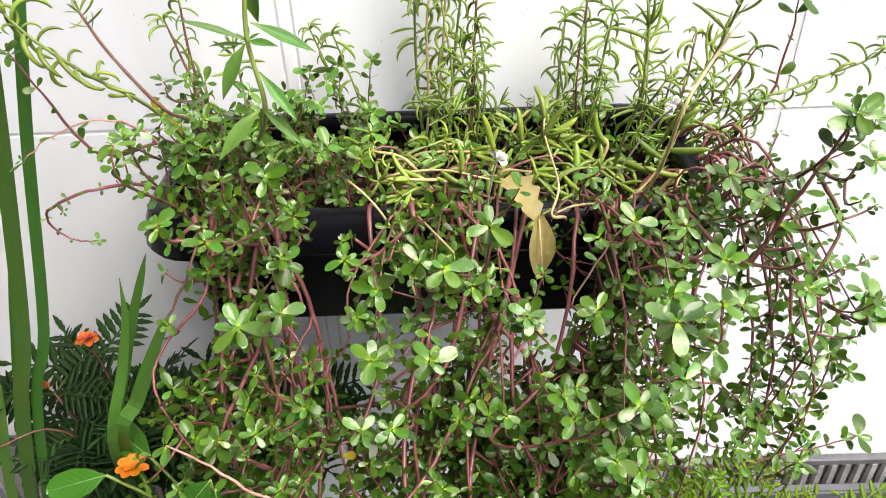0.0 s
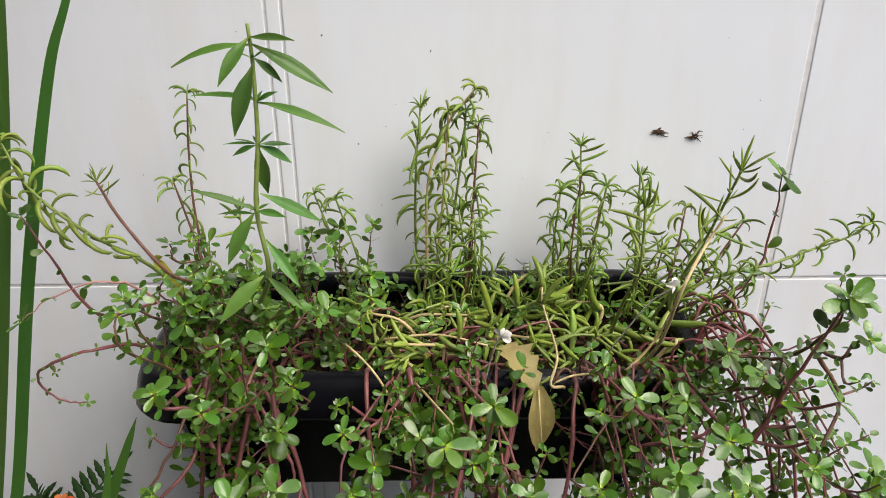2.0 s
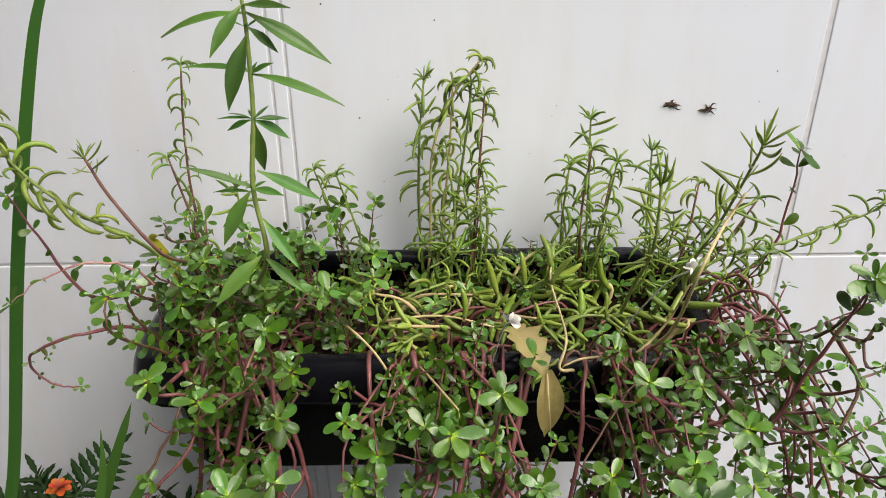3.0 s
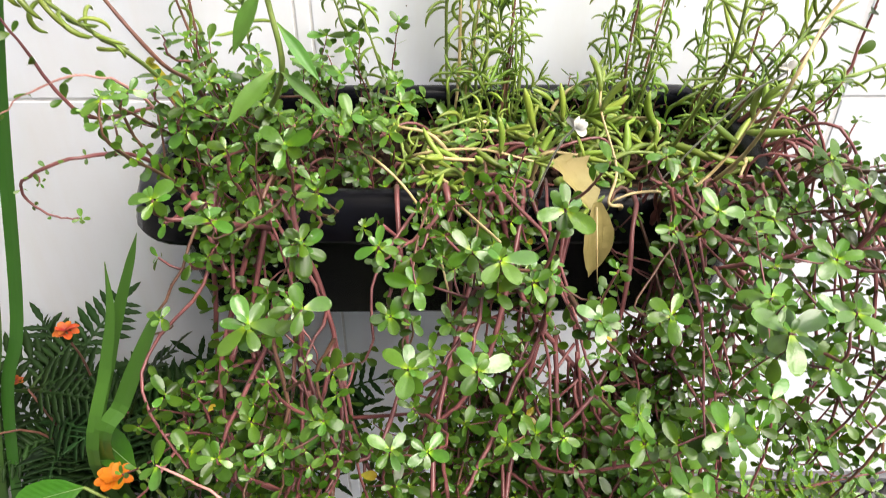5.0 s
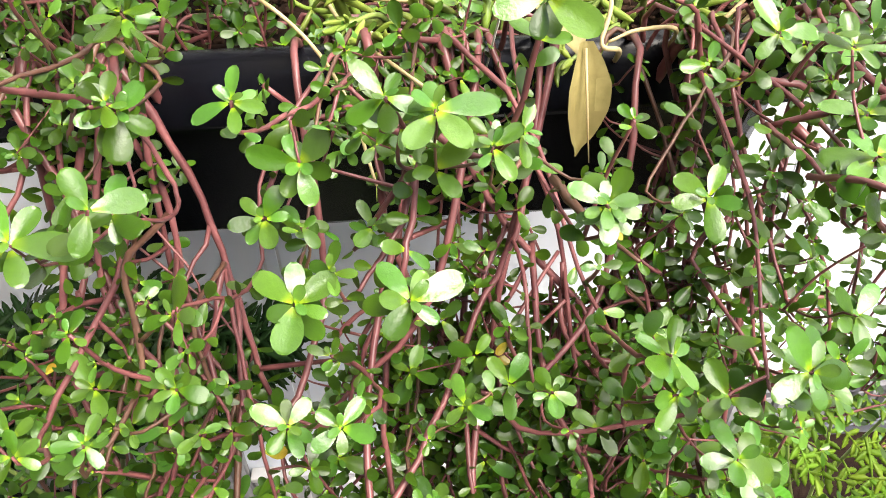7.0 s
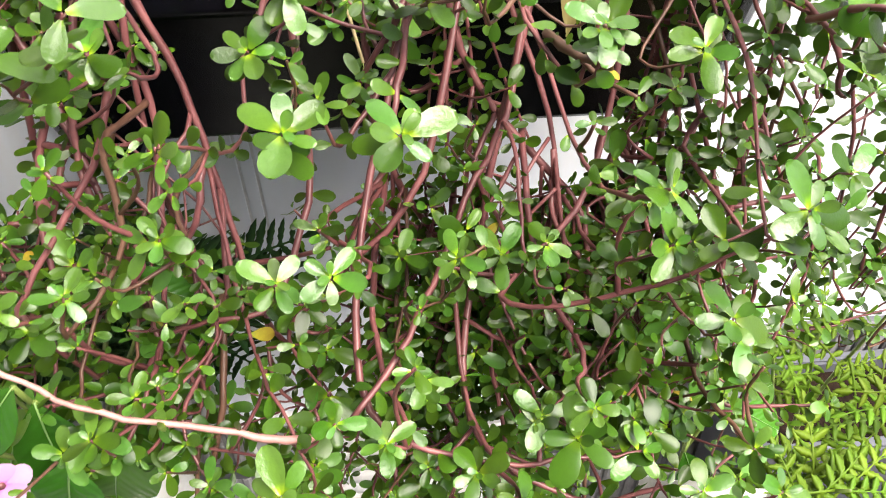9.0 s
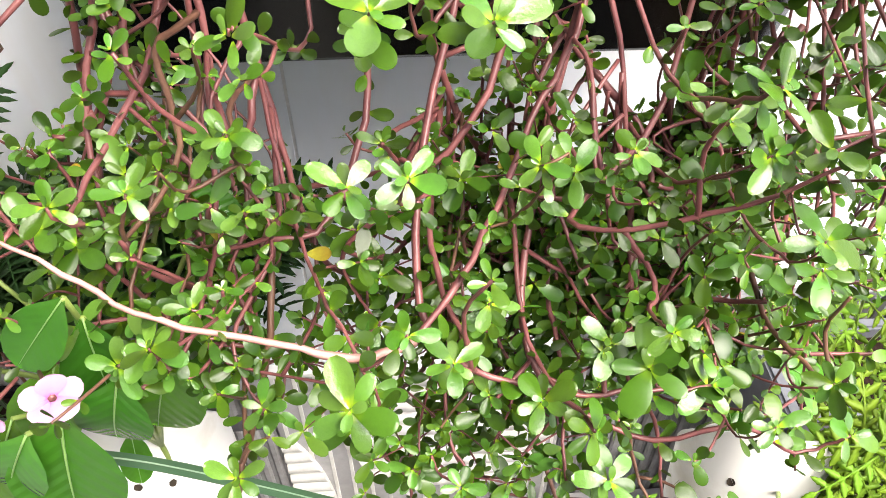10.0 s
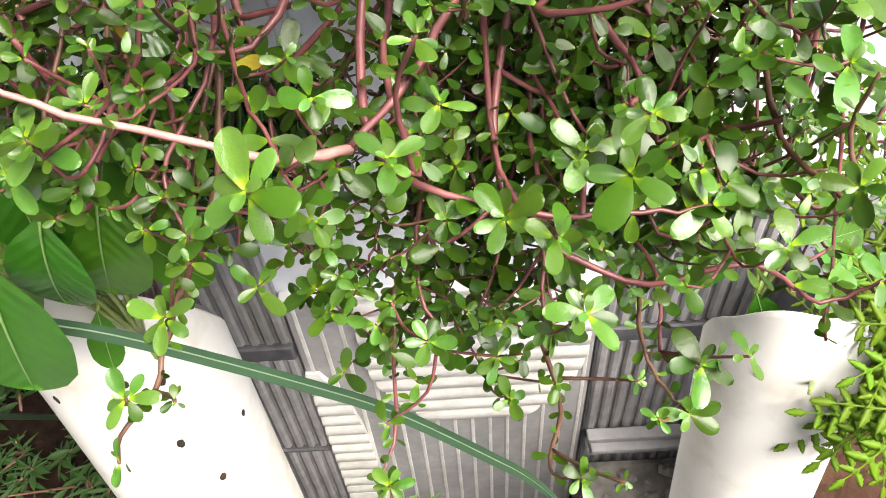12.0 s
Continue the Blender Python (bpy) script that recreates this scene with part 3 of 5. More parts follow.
bm = bmesh.new()
bmesh.ops.create_grid(bm, x_segments=70, y_segments=32, size=0.5)
for v in bm.verts:
    v.co.x = -0.141 + v.co.x * 0.532
    v.co.y = -0.1435 + v.co.y * 0.197
    q = Vector((v.co.x, v.co.y, 0))
    v.co.z = 0.996 + 0.007 * noise.noise(q * 14) + 0.006 * noise.noise(q * 45) + 0.004 * noise.noise(q * 110)
soil = tagged(part("potting_soil", bm, SOIL, None), "dark crumbly potting soil filling the planter", "soil", kind="stuff")
rng = random.Random(5)
bm = bmesh.new()
for _ in range(420):
    c = Vector((rng.uniform(-0.39, 0.11), rng.uniform(-0.23, -0.055), 1.0 + rng.uniform(-0.003, 0.004)))
    sz = rng.uniform(0.0015, 0.0055)
    bmesh.ops.create_icosphere(bm, subdivisions=1, radius=sz, matrix=Matrix.Translation(c) @ Matrix.Diagonal((rng.uniform(0.7, 1.5), rng.uniform(0.7, 1.4), rng.uniform(0.5, 1), 1)))
tagged(part("soil_crumbs", bm, CRUMB, None, smooth=False), "loose brown crumbs of soil and bark", "soil", kind="stuff")

# ---- purslane hanging over the front ----
# tips of the shoots that stand out singly: place, and length of the leaves of the rosette in millimetres
OVER_BOX = [
    (-0.256, -0.386, 1.143, 17), (-0.236, -0.406, 1.122, 15), (-0.246, -0.415, 1.087, 17), (-0.257, -0.430, 1.050, 16), (-0.295, -0.432, 1.117, 15),
    (-0.337, -0.410, 1.119, 16), (-0.273, -0.470, 1.071, 22), (-0.199, -0.431, 1.098, 13), (-0.176, -0.441, 1.077, 16), (-0.127, -0.454, 1.104, 20),
    (-0.144, -0.449, 1.106, 14), (-0.095, -0.466, 1.146, 16), (-0.181, -0.478, 1.042, 18), (-0.139, -0.472, 1.034, 20), (-0.193, -0.447, 1.056, 13),
    (-0.228, -0.468, 1.030, 13), (-0.065, -0.464, 1.067, 16), (-0.008, -0.420, 1.034, 18), (-0.043, -0.495, 1.020, 16), (-0.247, -0.419, 1.093, 11),
    (-0.068, -0.468, 1.070, 12), (-0.300, -0.325, 1.051, 13), (-0.108, -0.454, 1.089, 13), (-0.168, -0.467, 1.047, 12)]
CURTAIN = [
    (-0.032, -0.485, 0.981, 17), (0.012, -0.497, 1.007, 20), (0.003, -0.492, 0.941, 19), (-0.194, -0.476, 0.968, 15), (-0.171, -0.490, 0.980, 14),
    (-0.244, -0.466, 0.984, 14), (-0.095, -0.443, 0.943, 15), (-0.078, -0.490, 0.875, 16), (-0.135, -0.477, 0.893, 15), (-0.155, -0.514, 0.898, 14),
    (-0.113, -0.511, 0.860, 15), (-0.306, -0.487, 0.970, 13), (-0.276, -0.485, 0.976, 12), (-0.154, -0.416, 1.024, 12), (-0.237, -0.474, 0.992, 11),
    (-0.119, -0.481, 0.978, 12), (-0.082, -0.480, 0.982, 12), (-0.278, -0.512, 0.915, 12), (0.022, -0.516, 0.871, 13), (-0.081, -0.493, 0.873, 11),
    (-0.061, -0.510, 0.908, 12), (0.042, -0.477, 0.986, 14), (-0.019, -0.425, 0.953, 14)]
LOWEST = [
    (-0.196, -0.546, 0.917, 19), (-0.080, -0.537, 0.828, 17), (-0.002, -0.525, 0.849, 15), (-0.259, -0.522, 0.823, 15), (-0.260, -0.568, 0.834, 11),
    (-0.028, -0.538, 0.790, 17), (-0.148, -0.511, 0.779, 13), (-0.010, -0.515, 0.700, 15), (-0.176, -0.543, 0.690, 13), (-0.071, -0.542, 0.683, 13),
    (-0.193, -0.480, 0.816, 11), (-0.058, -0.447, 0.771, 12), (-0.028, -0.435, 0.800, 12), (-0.135, -0.500, 0.850, 11), (-0.188, -0.419, 0.711, 10),
    (-0.284, -0.500, 0.904, 16), (-0.300, -0.500, 0.890, 15), (-0.264, -0.490, 0.913, 13), (-0.286, -0.490, 0.872, 14), (-0.245, -0.500, 0.850, 13), (-0.275, -0.460, 0.855, 13)]
PAST_END = [
    (0.025, -0.503, 1.091, 20), (0.044, -0.516, 1.118, 15), (0.040, -0.445, 1.070, 19), (0.026, -0.379, 1.089, 16), (-0.008, -0.352, 1.116, 12),
    (0.071, -0.363, 1.071, 16), (0.058, -0.407, 1.064, 16), (0.147, -0.308, 1.061, 14), (0.075, -0.438, 1.093, 17), (0.172, -0.381, 1.177, 17),
    (0.235, -0.304, 1.134, 15), (0.101, -0.360, 1.117, 16), (0.132, -0.360, 1.095, 16),
    (0.210, -0.360, 1.125, 15), (0.174, -0.387, 1.023, 15), (0.112, -0.409, 1.024, 16), (0.085, -0.400, 1.005, 15),
    (0.229, -0.340, 1.008, 13), (0.005, -0.373, 0.985, 13), (0.060, -0.450, 0.985, 16)]
LEFT = [  # tips of the low bush at the other end
    (-0.356, -0.398, 1.180), (-0.374, -0.320, 1.150), (-0.379, -0.221, 1.154), (-0.310, -0.330, 1.110), (-0.377, -0.360, 0.981),
    (-0.330, -0.280, 1.110), (-0.360, -0.260, 1.110), (-0.290, -0.250, 1.100), (-0.340, -0.210, 1.115), (-0.405, -0.280, 1.130),
    (-0.400, -0.200, 1.110), (-0.255, -0.230, 1.085), (-0.310, -0.180, 1.100)]


def clamp(v, a, b):
    return max(a, min(b, v))


BUNDLES = (-0.345, -0.318, -0.30, -0.165, -0.15, -0.13, -0.105, 0.03, 0.055, 0.085, 0.11)


def bundled(x, rng):
    """The nearest place where the stalks crowd together over the rim."""
    return min(BUNDLES, key=lambda q: abs(q - x) + rng.uniform(0, 0.03)) + rng.gauss(0, 0.007)


def over_rim(tip, rng, sag=0.03):
    """A way from the soil over the front rim to a tip that turns up to the light."""
    T = Vector(tip)
    rx = clamp(bundled(T.x, rng), -0.39, 0.125)
    root = Vector((rx + rng.gauss(0, 0.012), rng.uniform(-0.262, -0.225), 0.985))
    rim = Vector((rx + rng.uniform(-0.006, 0.006) + 0.12 * (T.x - rx), -0.279, 1.037 + rng.uniform(0, 0.012)))
    if T.z > 1.055:
        return [root, rim.lerp(root, 0.35) + Vector((0, 0, 0.03)), rim.lerp(T, 0.45) + Vector((0, 0, -0.022)), T - Vector((0, -0.02, 0.034)), T]
    low = Vector((T.x + rng.uniform(-0.02, 0.02), T.y * 0.55 - 0.15, T.z - sag))
    hang = Vector((rim.x * 0.5 + low.x * 0.5, -0.325 - 0.03 * rng.random(), (rim.z + low.z) * 0.5))
    return [root, root.lerp(rim, 0.6) + Vector((0, 0, 0.014)), rim + Vector((0, -0.012, 0.008)), hang, low, T - Vector((0, -0.02, 0.02)), T]


# main stalks that come over the rim in bundles
MAINS = []
for k in range(28):
    rng = random.Random(700 + k)
    x = clamp(rng.choice((rng.gauss(-0.13, 0.035), rng.gauss(-0.11, 0.045), rng.gauss(-0.05, 0.05), rng.uniform(-0.33, 0.06), rng.gauss(-0.31, 0.025), rng.gauss(0.03, 0.03))), -0.37, 0.13)
    depth = rng.uniform(0.14, 0.30) * (0.8 if x < -0.2 else 1.0 if x > 0.02 else 1.35)
    bot = Vector((x + rng.gauss(0, 0.035), rng.uniform(-0.46, -0.33), 1.03 - depth))
    tip = bot + Vector((rng.gauss(0, 0.045), rng.uniform(-0.05, 0.02), rng.uniform(-0.015, 0.05)))
    bx = bundled(x, rng)
    root = Vector((bx + rng.gauss(0, 0.012), rng.uniform(-0.262, -0.235), 0.985))
    rim = Vector((bx, -0.281, 1.038))
    MAINS.append([root, root.lerp(rim, 0.6) + Vector((0, 0, 0.012)), rim + Vector((0, -0.01, 0.004)), rim.lerp(bot, 0.35) + Vector((rng.gauss(0, 0.014), 0.005, 0)), rim.lerp(bot, 0.7) + Vector((rng.gauss(0, 0.03), 0.008, 0)), bot, tip])


def fork_of(tip, rng):
    """A point on the main stalk that best suits a tip, above it and behind it."""
    best = None
    for pts in MAINS:
        for u in (0.2, 0.5, 0.8):
            for a, c in zip(pts[3:5], pts[4:6]):
                q = a.lerp(c, u)
                cost = abs(q.x - tip.x) + 0.4 * abs(q.z - tip.z - 0.03) + 0.02 * rng.random()
                if q.y > tip.y + 0.02 and (best is None or cost < best[0]):
                    best = (cost, q)
    return best[1]


OVER = []
for seed, (tips, shoots, foot) in enumerate(((OVER_BOX, 1, 0.13), (CURTAIN, 1, 0.12), (LOWEST, 2, 0.13), (PAST_END, 1, 0.15))):
    for k, (x, y, z, leaf) in enumerate(tips):
        rng = random.Random(1000 * seed + k)
        tip = Vector((x, y, z))
        near = [q for q in OVER if abs(q.x - x) < 0.05 and q.y > y + 0.02] if k % 3 else []
        if near and z > 1.0:
            fork = min(near, key=lambda q: (q - tip).length)
            pts = [fork, fork.lerp(tip, 0.5) + Vector((0, 0.004, -0.012)), tip - Vector((0, -0.014, 0.022)), tip]
        elif z > 1.0 or x > 0.03:
            pts = over_rim(tip, rng)
            OVER += [Vector(pts[2]), Vector(pts[2]).lerp(Vector(pts[3]), 0.5)]
        else:
            fork = fork_of(tip, rng)
            pts = [fork, fork.lerp(tip, 0.35) + Vector((0, 0, -0.02)) + jitter(rng, 0.006), fork.lerp(tip, 0.7) + Vector((0, 0, -0.028)), tip - Vector((0, -0.016, 0.02)), tip]
        run = sum((q - p).length for p, q in zip(pts, pts[1:]))
        purslane(pts, rng, leaf / 1310.0, max(0.15, 1 - foot / run), 0.0135, shoots, rng.choice((0.0012, 0.0015, 0.0019)), wiggle=0.008, outer=rng.choice((5, 6, 6)))
for k, tip in enumerate(LEFT):
    rng = random.Random(5000 + k)
    T = Vector(tip)
    if T.y < -0.3 and T.z < 1.09:
        pts = over_rim(tip, rng)
    else:
        root = Vector((clamp(T.x + rng.uniform(-0.04, 0.04), -0.39, 0.1), clamp(T.y + 0.1, -0.22, -0.07), 0.985))
        pts = [root, root.lerp(T, 0.45) + jitter(rng, 0.01) + Vector((0, 0.01, 0.01)), T - Vector((0, 0, 0.02)), T]
    purslane(pts, rng, 0.0115 * rng.uniform(0.85, 1.1), 0.4, 0.016, 1, 0.0016, label="low bushy purslane with red stalk and small green leaves", group="purslane bush in the planter")

# the inner curtain: bare red stalks high up, small leaves lower down, too thick to tell apart
thicket = Thicket("purslane_thicket", (0, 0, 0), "dense tangle of hanging purslane stalks and small glossy leaves", "purslane thicket", "")


rng = random.Random(77)
for pts in MAINS:
    thin = pts[4].x > 0.03
    purslane(pts, rng, rng.uniform(0.0115, 0.016), 0.3 if thin else 0.14, 0.014 if thin else 0.0105, 3 if thin else 6, rng.choice((0.0012, 0.0015, 0.002, 0.003)), wiggle=0.0, into=thicket, shoot_len=(0.03, 0.08))
for k in range(66):
    p = rng.choice([q for q in MAINS if k % 3 == 0 or -0.22 < q[4].x < 0.03])
    fork = p[3].lerp(p[4], rng.random())
    bot = fork + Vector((rng.gauss(0, 0.035), rng.uniform(-0.10, 0.0), -rng.uniform(0.04, 0.17)))
    tip = bot + Vector((rng.gauss(0, 0.045), rng.uniform(-0.05, 0.02), rng.uniform(-0.015, 0.05)))
    pts = [fork, fork.lerp(bot, 0.4) + jitter(rng, 0.012), fork.lerp(bot, 0.75) + jitter(rng, 0.012), bot, tip]
    purslane(pts, rng, rng.uniform(0.0115, 0.0165), 0.08, 0.0115, 6, rng.choice((0.001, 0.0012, 0.0016)), wiggle=0.008, into=thicket, shoot_len=(0.03, 0.07))

# strands that reach out sideways from the right end
rng = random.Random(91)
for k in range(18):
    out = Vector((rng.uniform(0.08, 0.28), rng.uniform(-0.40, -0.16), rng.uniform(0.80, 1.06))) if k < 7 else Vector((rng.uniform(0.0, 0.19), rng.uniform(-0.47, -0.33), rng.uniform(0.64, 0.86))) if k < 14 else Vector((rng.uniform(0.14, 0.32), rng.uniform(-0.34, -0.2), rng.uniform(0.58, 0.78)))
    root = Vector((0.132, rng.uniform(-0.24, -0.1), 0.985)) if out.x > 0.17 else Vector((clamp(out.x - 0.03, 0.0, 0.12), -0.257, 0.985))
    edge = Vector((0.165 + 0.03 * rng.random(), root.lerp(out, 0.4).y, 1.045 + 0.015 * rng.random())) if out.x > 0.17 else Vector((out.x - 0.03, -0.284, 1.043))
    dip = edge.lerp(out, 0.55) + Vector((0.02, 0, -0.01 if out.z > 0.95 else 0.01)) + jitter(rng, 0.012)
    alone = k % 4 == 0
    purslane([root, root.lerp(edge, 0.5) + Vector((0, 0, 0.02)), edge, dip, out - Vector((0.01, 0, 0.02)), out], rng, rng.uniform(0.012, 0.0155), 0.35, 0.02, 2, 0.0019 if alone else 0.0016, label="long red purslane strand reaching sideways past the planter end", wiggle=0.016, into=None if alone else thicket)
# low growth at the left end and along the back
for k in range(62):
    root = Vector((rng.uniform(-0.385, -0.22), rng.uniform(-0.23, -0.05), 0.985))
    out = Vector((max(root.x + rng.gauss(0, 0.03), -0.40), max(root.y + rng.gauss(-0.03, 0.03), -0.262), rng.uniform(1.02, 1.125)))
    purslane([root, root.lerp(out, 0.5) + jitter(rng, 0.008), out], rng, rng.uniform(0.010, 0.0145), 0.25, 0.015, 1, 0.0012, into=thicket, shoot_len=(0.012, 0.03))
for k in range(56):
    root = Vector((rng.uniform(-0.25, 0.11) if k < 40 else rng.uniform(0.05, 0.125), rng.choice((rng.uniform(-0.25, -0.2), rng.uniform(-0.09, -0.04))) if k < 40 else rng.uniform(-0.24, -0.05), 0.985))
    out = root + Vector((rng.gauss(0, 0.03), rng.gauss(-0.01, 0.02), rng.uniform(0.015, 0.045)))
    purslane([root, root.lerp(out, 0.5) + jitter(rng, 0.006), out], rng, rng.uniform(0.008, 0.012), 0.3, 0.014, 1, 0.0011, into=thicket, shoot_len=(0.012, 0.025))
# small growth over the rim at both ends
for k in range(26):
    root = Vector((rng.choice((rng.uniform(-0.36, -0.30), rng.uniform(0.04, 0.13), rng.uniform(-0.18, -0.11))), rng.uniform(-0.268, -0.255), 0.99))
    out = Vector((root.x + rng.gauss(0, 0.015), rng.uniform(-0.33, -0.285), rng.uniform(1.0, 1.055)))
    purslane([root, Vector((root.x, -0.277, 1.038)), out], rng, rng.uniform(0.009, 0.012), 0.2, 0.014, 1, 0.001, into=thicket, shoot_len=(0.012, 0.025), wiggle=0.002)
# bare runners lying across the soil
for k in range(22):
    a = Vector((rng.uniform(-0.36, 0.08), rng.uniform(-0.25, -0.16), 1.006))
    c = a + Vector((rng.uniform(0.05, 0.14), rng.uniform(-0.02, 0.05), 0.004))
    thicket.stalk(smooth_line([a - Vector((0, 0, 0.012)), a.lerp(c, 0.3) + Vector((0, 0, 0.012)) + jitter(rng, 0.006), a.lerp(c, 0.7) + Vector((0, 0, 0.014)) + jitter(rng, 0.006), c], 5), rng.uniform(0.0014, 0.0026), 0.0012, 6, 0.12, rng)
thicket.close(STEM_RED, [LEAF, LEAF_YOUNG, LEAF_YELLOW])
# small seedlings between the others
rng = random.Random(17)
for k in range(14):
    root = Vector((rng.uniform(-0.2, 0.1), rng.uniform(-0.24, -0.04), 0.985))
    top = root + Vector((rng.gauss(0, 0.015), rng.gauss(-0.005, 0.015), rng.uniform(0.03, 0.07)))
    purslane([root, root.lerp(top, 0.5) + jitter(rng, 0.004), top], rng, rng.uniform(0.009, 0.013), 0.4, 0.014, 1, 0.0013, STEM_RED, "purslane seedlings in the planter", "small upright purslane seedling growing from the soil", 0.003, shoot_len=(0.012, 0.025))

# two thin strands at the left end, one bent and nearly bare
rng = random.Random(21)
purslane([(-0.38, -0.2, 0.985), (-0.41, -0.25, 1.06), (-0.43, -0.3, 1.085), (-0.475, -0.3, 1.075), (-0.487, -0.3, 1.052), (-0.465, -0.3, 1.035), (-0.447, -0.3, 1.034)], rng, 0.006, 0.45, 0.018, 1, 0.0017, STEM_RED, label="nearly bare bent red purslane strand hanging past the rim", wiggle=0.002, shoot_len=(0.008, 0.016))
purslane([(-0.385, -0.16, 0.985), (-0.40, -0.2, 1.08), (-0.43, -0.28, 1.11), (-0.45, -0.29, 1.17), (-0.47, -0.29, 1.21)], rng, 0.011, 0.55, 0.03, 0, 0.0018, STEM_RED, label="thin dark red purslane strand", wiggle=0.002)
purslane([(-0.38, -0.18, 0.985), (-0.40, -0.23, 1.10), (-0.42, -0.28, 1.145), (-0.455, -0.29, 1.14), (-0.485, -0.3, 1.12)], rng, 0.011, 0.6, 0.03, 0, 0.0012, STEM_PINK, label="thin pink purslane strand", wiggle=0.002)
# thick red stalk on the right, and a bare upright one
purslane([(0.07, -0.2, 0.985), (0.09, -0.29, 1.045), (0.125, -0.36, 1.03), (0.15, -0.37, 1.09), (0.172, -0.381, 1.175)], rng, 0.0175, 0.4, 0.018, 4, 0.0026, STEM_RED, label="thick red purslane stalk with broad leaves", wiggle=0.002)
purslane([(0.1, -0.1, 0.985), (0.16, -0.12, 1.03), (0.22, -0.12, 1.06), (0.236, -0.12, 1.136), (0.233, -0.12, 1.183)], rng, 0.019, 0.6, 0.035, 0, 0.002, STEM_RED, label="slender upright purslane stalk with few leaves", wiggle=0.001)
# the long pale pink stalk below, with its bud
purslane([(-0.06, -0.2, 0.985), (-0.06, -0.285, 1.042), (-0.07, -0.33, 0.97), (-0.11, -0.39, 0.925), (-0.145, -0.45, 0.90), (-0.17, -0.491, 0.886)], rng, 0.012, 0.98, 0.03, 0, 0.0017, STEM_RED, label="red purslane stalk that forks from the curtain", wiggle=0.007, end=False, thin=1.0)
purslane([(-0.17, -0.492, 0.886), (-0.195, -0.502, 0.893), (-0.22, -0.505, 0.903), (-0.274, -0.505, 0.926), (-0.302, -0.505, 0.953), (-0.334, -0.505, 0.990)], rng, 0.012, 0.15, 0.024, 0, 0.0019, STEM_PINK, label="long pale pink purslane stalk with small curled leaves", wiggle=0.001)
# strands at the right end, bending out and down
for pts in ([(0.09, -0.2, 0.985), (0.1, -0.285, 1.044), (0.09, -0.32, 0.85), (0.115, -0.33, 0.745), (0.173, -0.33, 0.723), (0.257, -0.33, 0.746), (0.313, -0.33, 0.768)],
            [(0.11, -0.2, 0.985), (0.162, -0.2, 1.05), (0.19, -0.3, 1.0), (0.201, -0.33, 0.941), (0.219, -0.33, 0.885), (0.223, -0.33, 0.831), (0.215, -0.33, 0.80)],
            [(0.08, -0.2, 0.985), (0.09, -0.284, 1.044), (0.09, -0.32, 0.93), (0.112, -0.33, 0.869), (0.146, -0.33, 0.851), (0.179, -0.33, 0.822)],
            [(0.11, -0.21, 0.985), (0.163, -0.22, 1.048), (0.20, -0.31, 0.9), (0.21, -0.33, 0.79), (0.232, -0.33, 0.784), (0.251, -0.33, 0.852), (0.251, -0.33, 0.894)],
            [(0.11, -0.15, 0.985), (0.163, -0.2, 1.048), (0.19, -0.3, 0.99), (0.22, -0.33, 0.959), (0.254, -0.33, 0.939), (0.282, -0.33, 0.928), (0.275, -0.33, 0.957)],
            [(0.11, -0.1, 0.985), (0.163, -0.15, 1.048), (0.2, -0.25, 0.9), (0.22, -0.28, 0.75), (0.27, -0.28, 0.68), (0.3, -0.28, 0.70)]):
    purslane(pts, rng, 0.0165, 0.4, 0.016, 4, 0.0018, STEM_RED, label="long purslane strand bending out and down past the planter end", wiggle=0.002)
# red stalks that sweep across the curtain
for pts in ([(0.0, -0.2, 0.985), (0.0, -0.285, 1.046), (-0.03, -0.37, 0.93), (-0.09, -0.44, 0.905), (-0.03, -0.47, 0.93), (0.03, -0.48, 0.985)],
            [(-0.05, -0.2, 0.985), (-0.05, -0.285, 1.046), (-0.1, -0.38, 0.9), (-0.10, -0.46, 0.83), (-0.051, -0.5, 0.802), (-0.005, -0.5, 0.804), (0.042, -0.5, 0.779), (0.068, -0.5, 0.793)],
            [(-0.12, -0.2, 0.985), (-0.12, -0.285, 1.046), (-0.16, -0.40, 0.92), (-0.155, -0.48, 0.872), (-0.113, -0.5, 0.864), (-0.062, -0.5, 0.853), (-0.024, -0.5, 0.848)],
            [(-0.2, -0.2, 0.985), (-0.2, -0.285, 1.046), (-0.19, -0.36, 0.93), (-0.209, -0.42, 0.888), (-0.25, -0.42, 0.886), (-0.286, -0.42, 0.872), (-0.30, -0.41, 0.83)],
            [(-0.1, -0.2, 0.985), (-0.1, -0.285, 1.046), (-0.13, -0.38, 0.94), (-0.18, -0.41, 0.895), (-0.205, -0.42, 0.86), (-0.19, -0.43, 0.82)],
            [(-0.3, -0.2, 0.985), (-0.3, -0.285, 1.046), (-0.31, -0.36, 0.95), (-0.28, -0.40, 0.905), (-0.33, -0.41, 0.89), (-0.36, -0.40, 0.90)],
            [(-0.27, -0.2, 0.985), (-0.275, -0.285, 1.046), (-0.28, -0.33, 0.9), (-0.24, -0.38, 0.86), (-0.20, -0.40, 0.87)]):
    purslane(pts, rng, 0.015, 0.55, 0.024, 2, 0.0022, STEM_RED, label="bare pinkish red purslane stalk sweeping sideways with leaves at its end", wiggle=0.004)

# ---- moss roses ----
rng = random.Random(33)
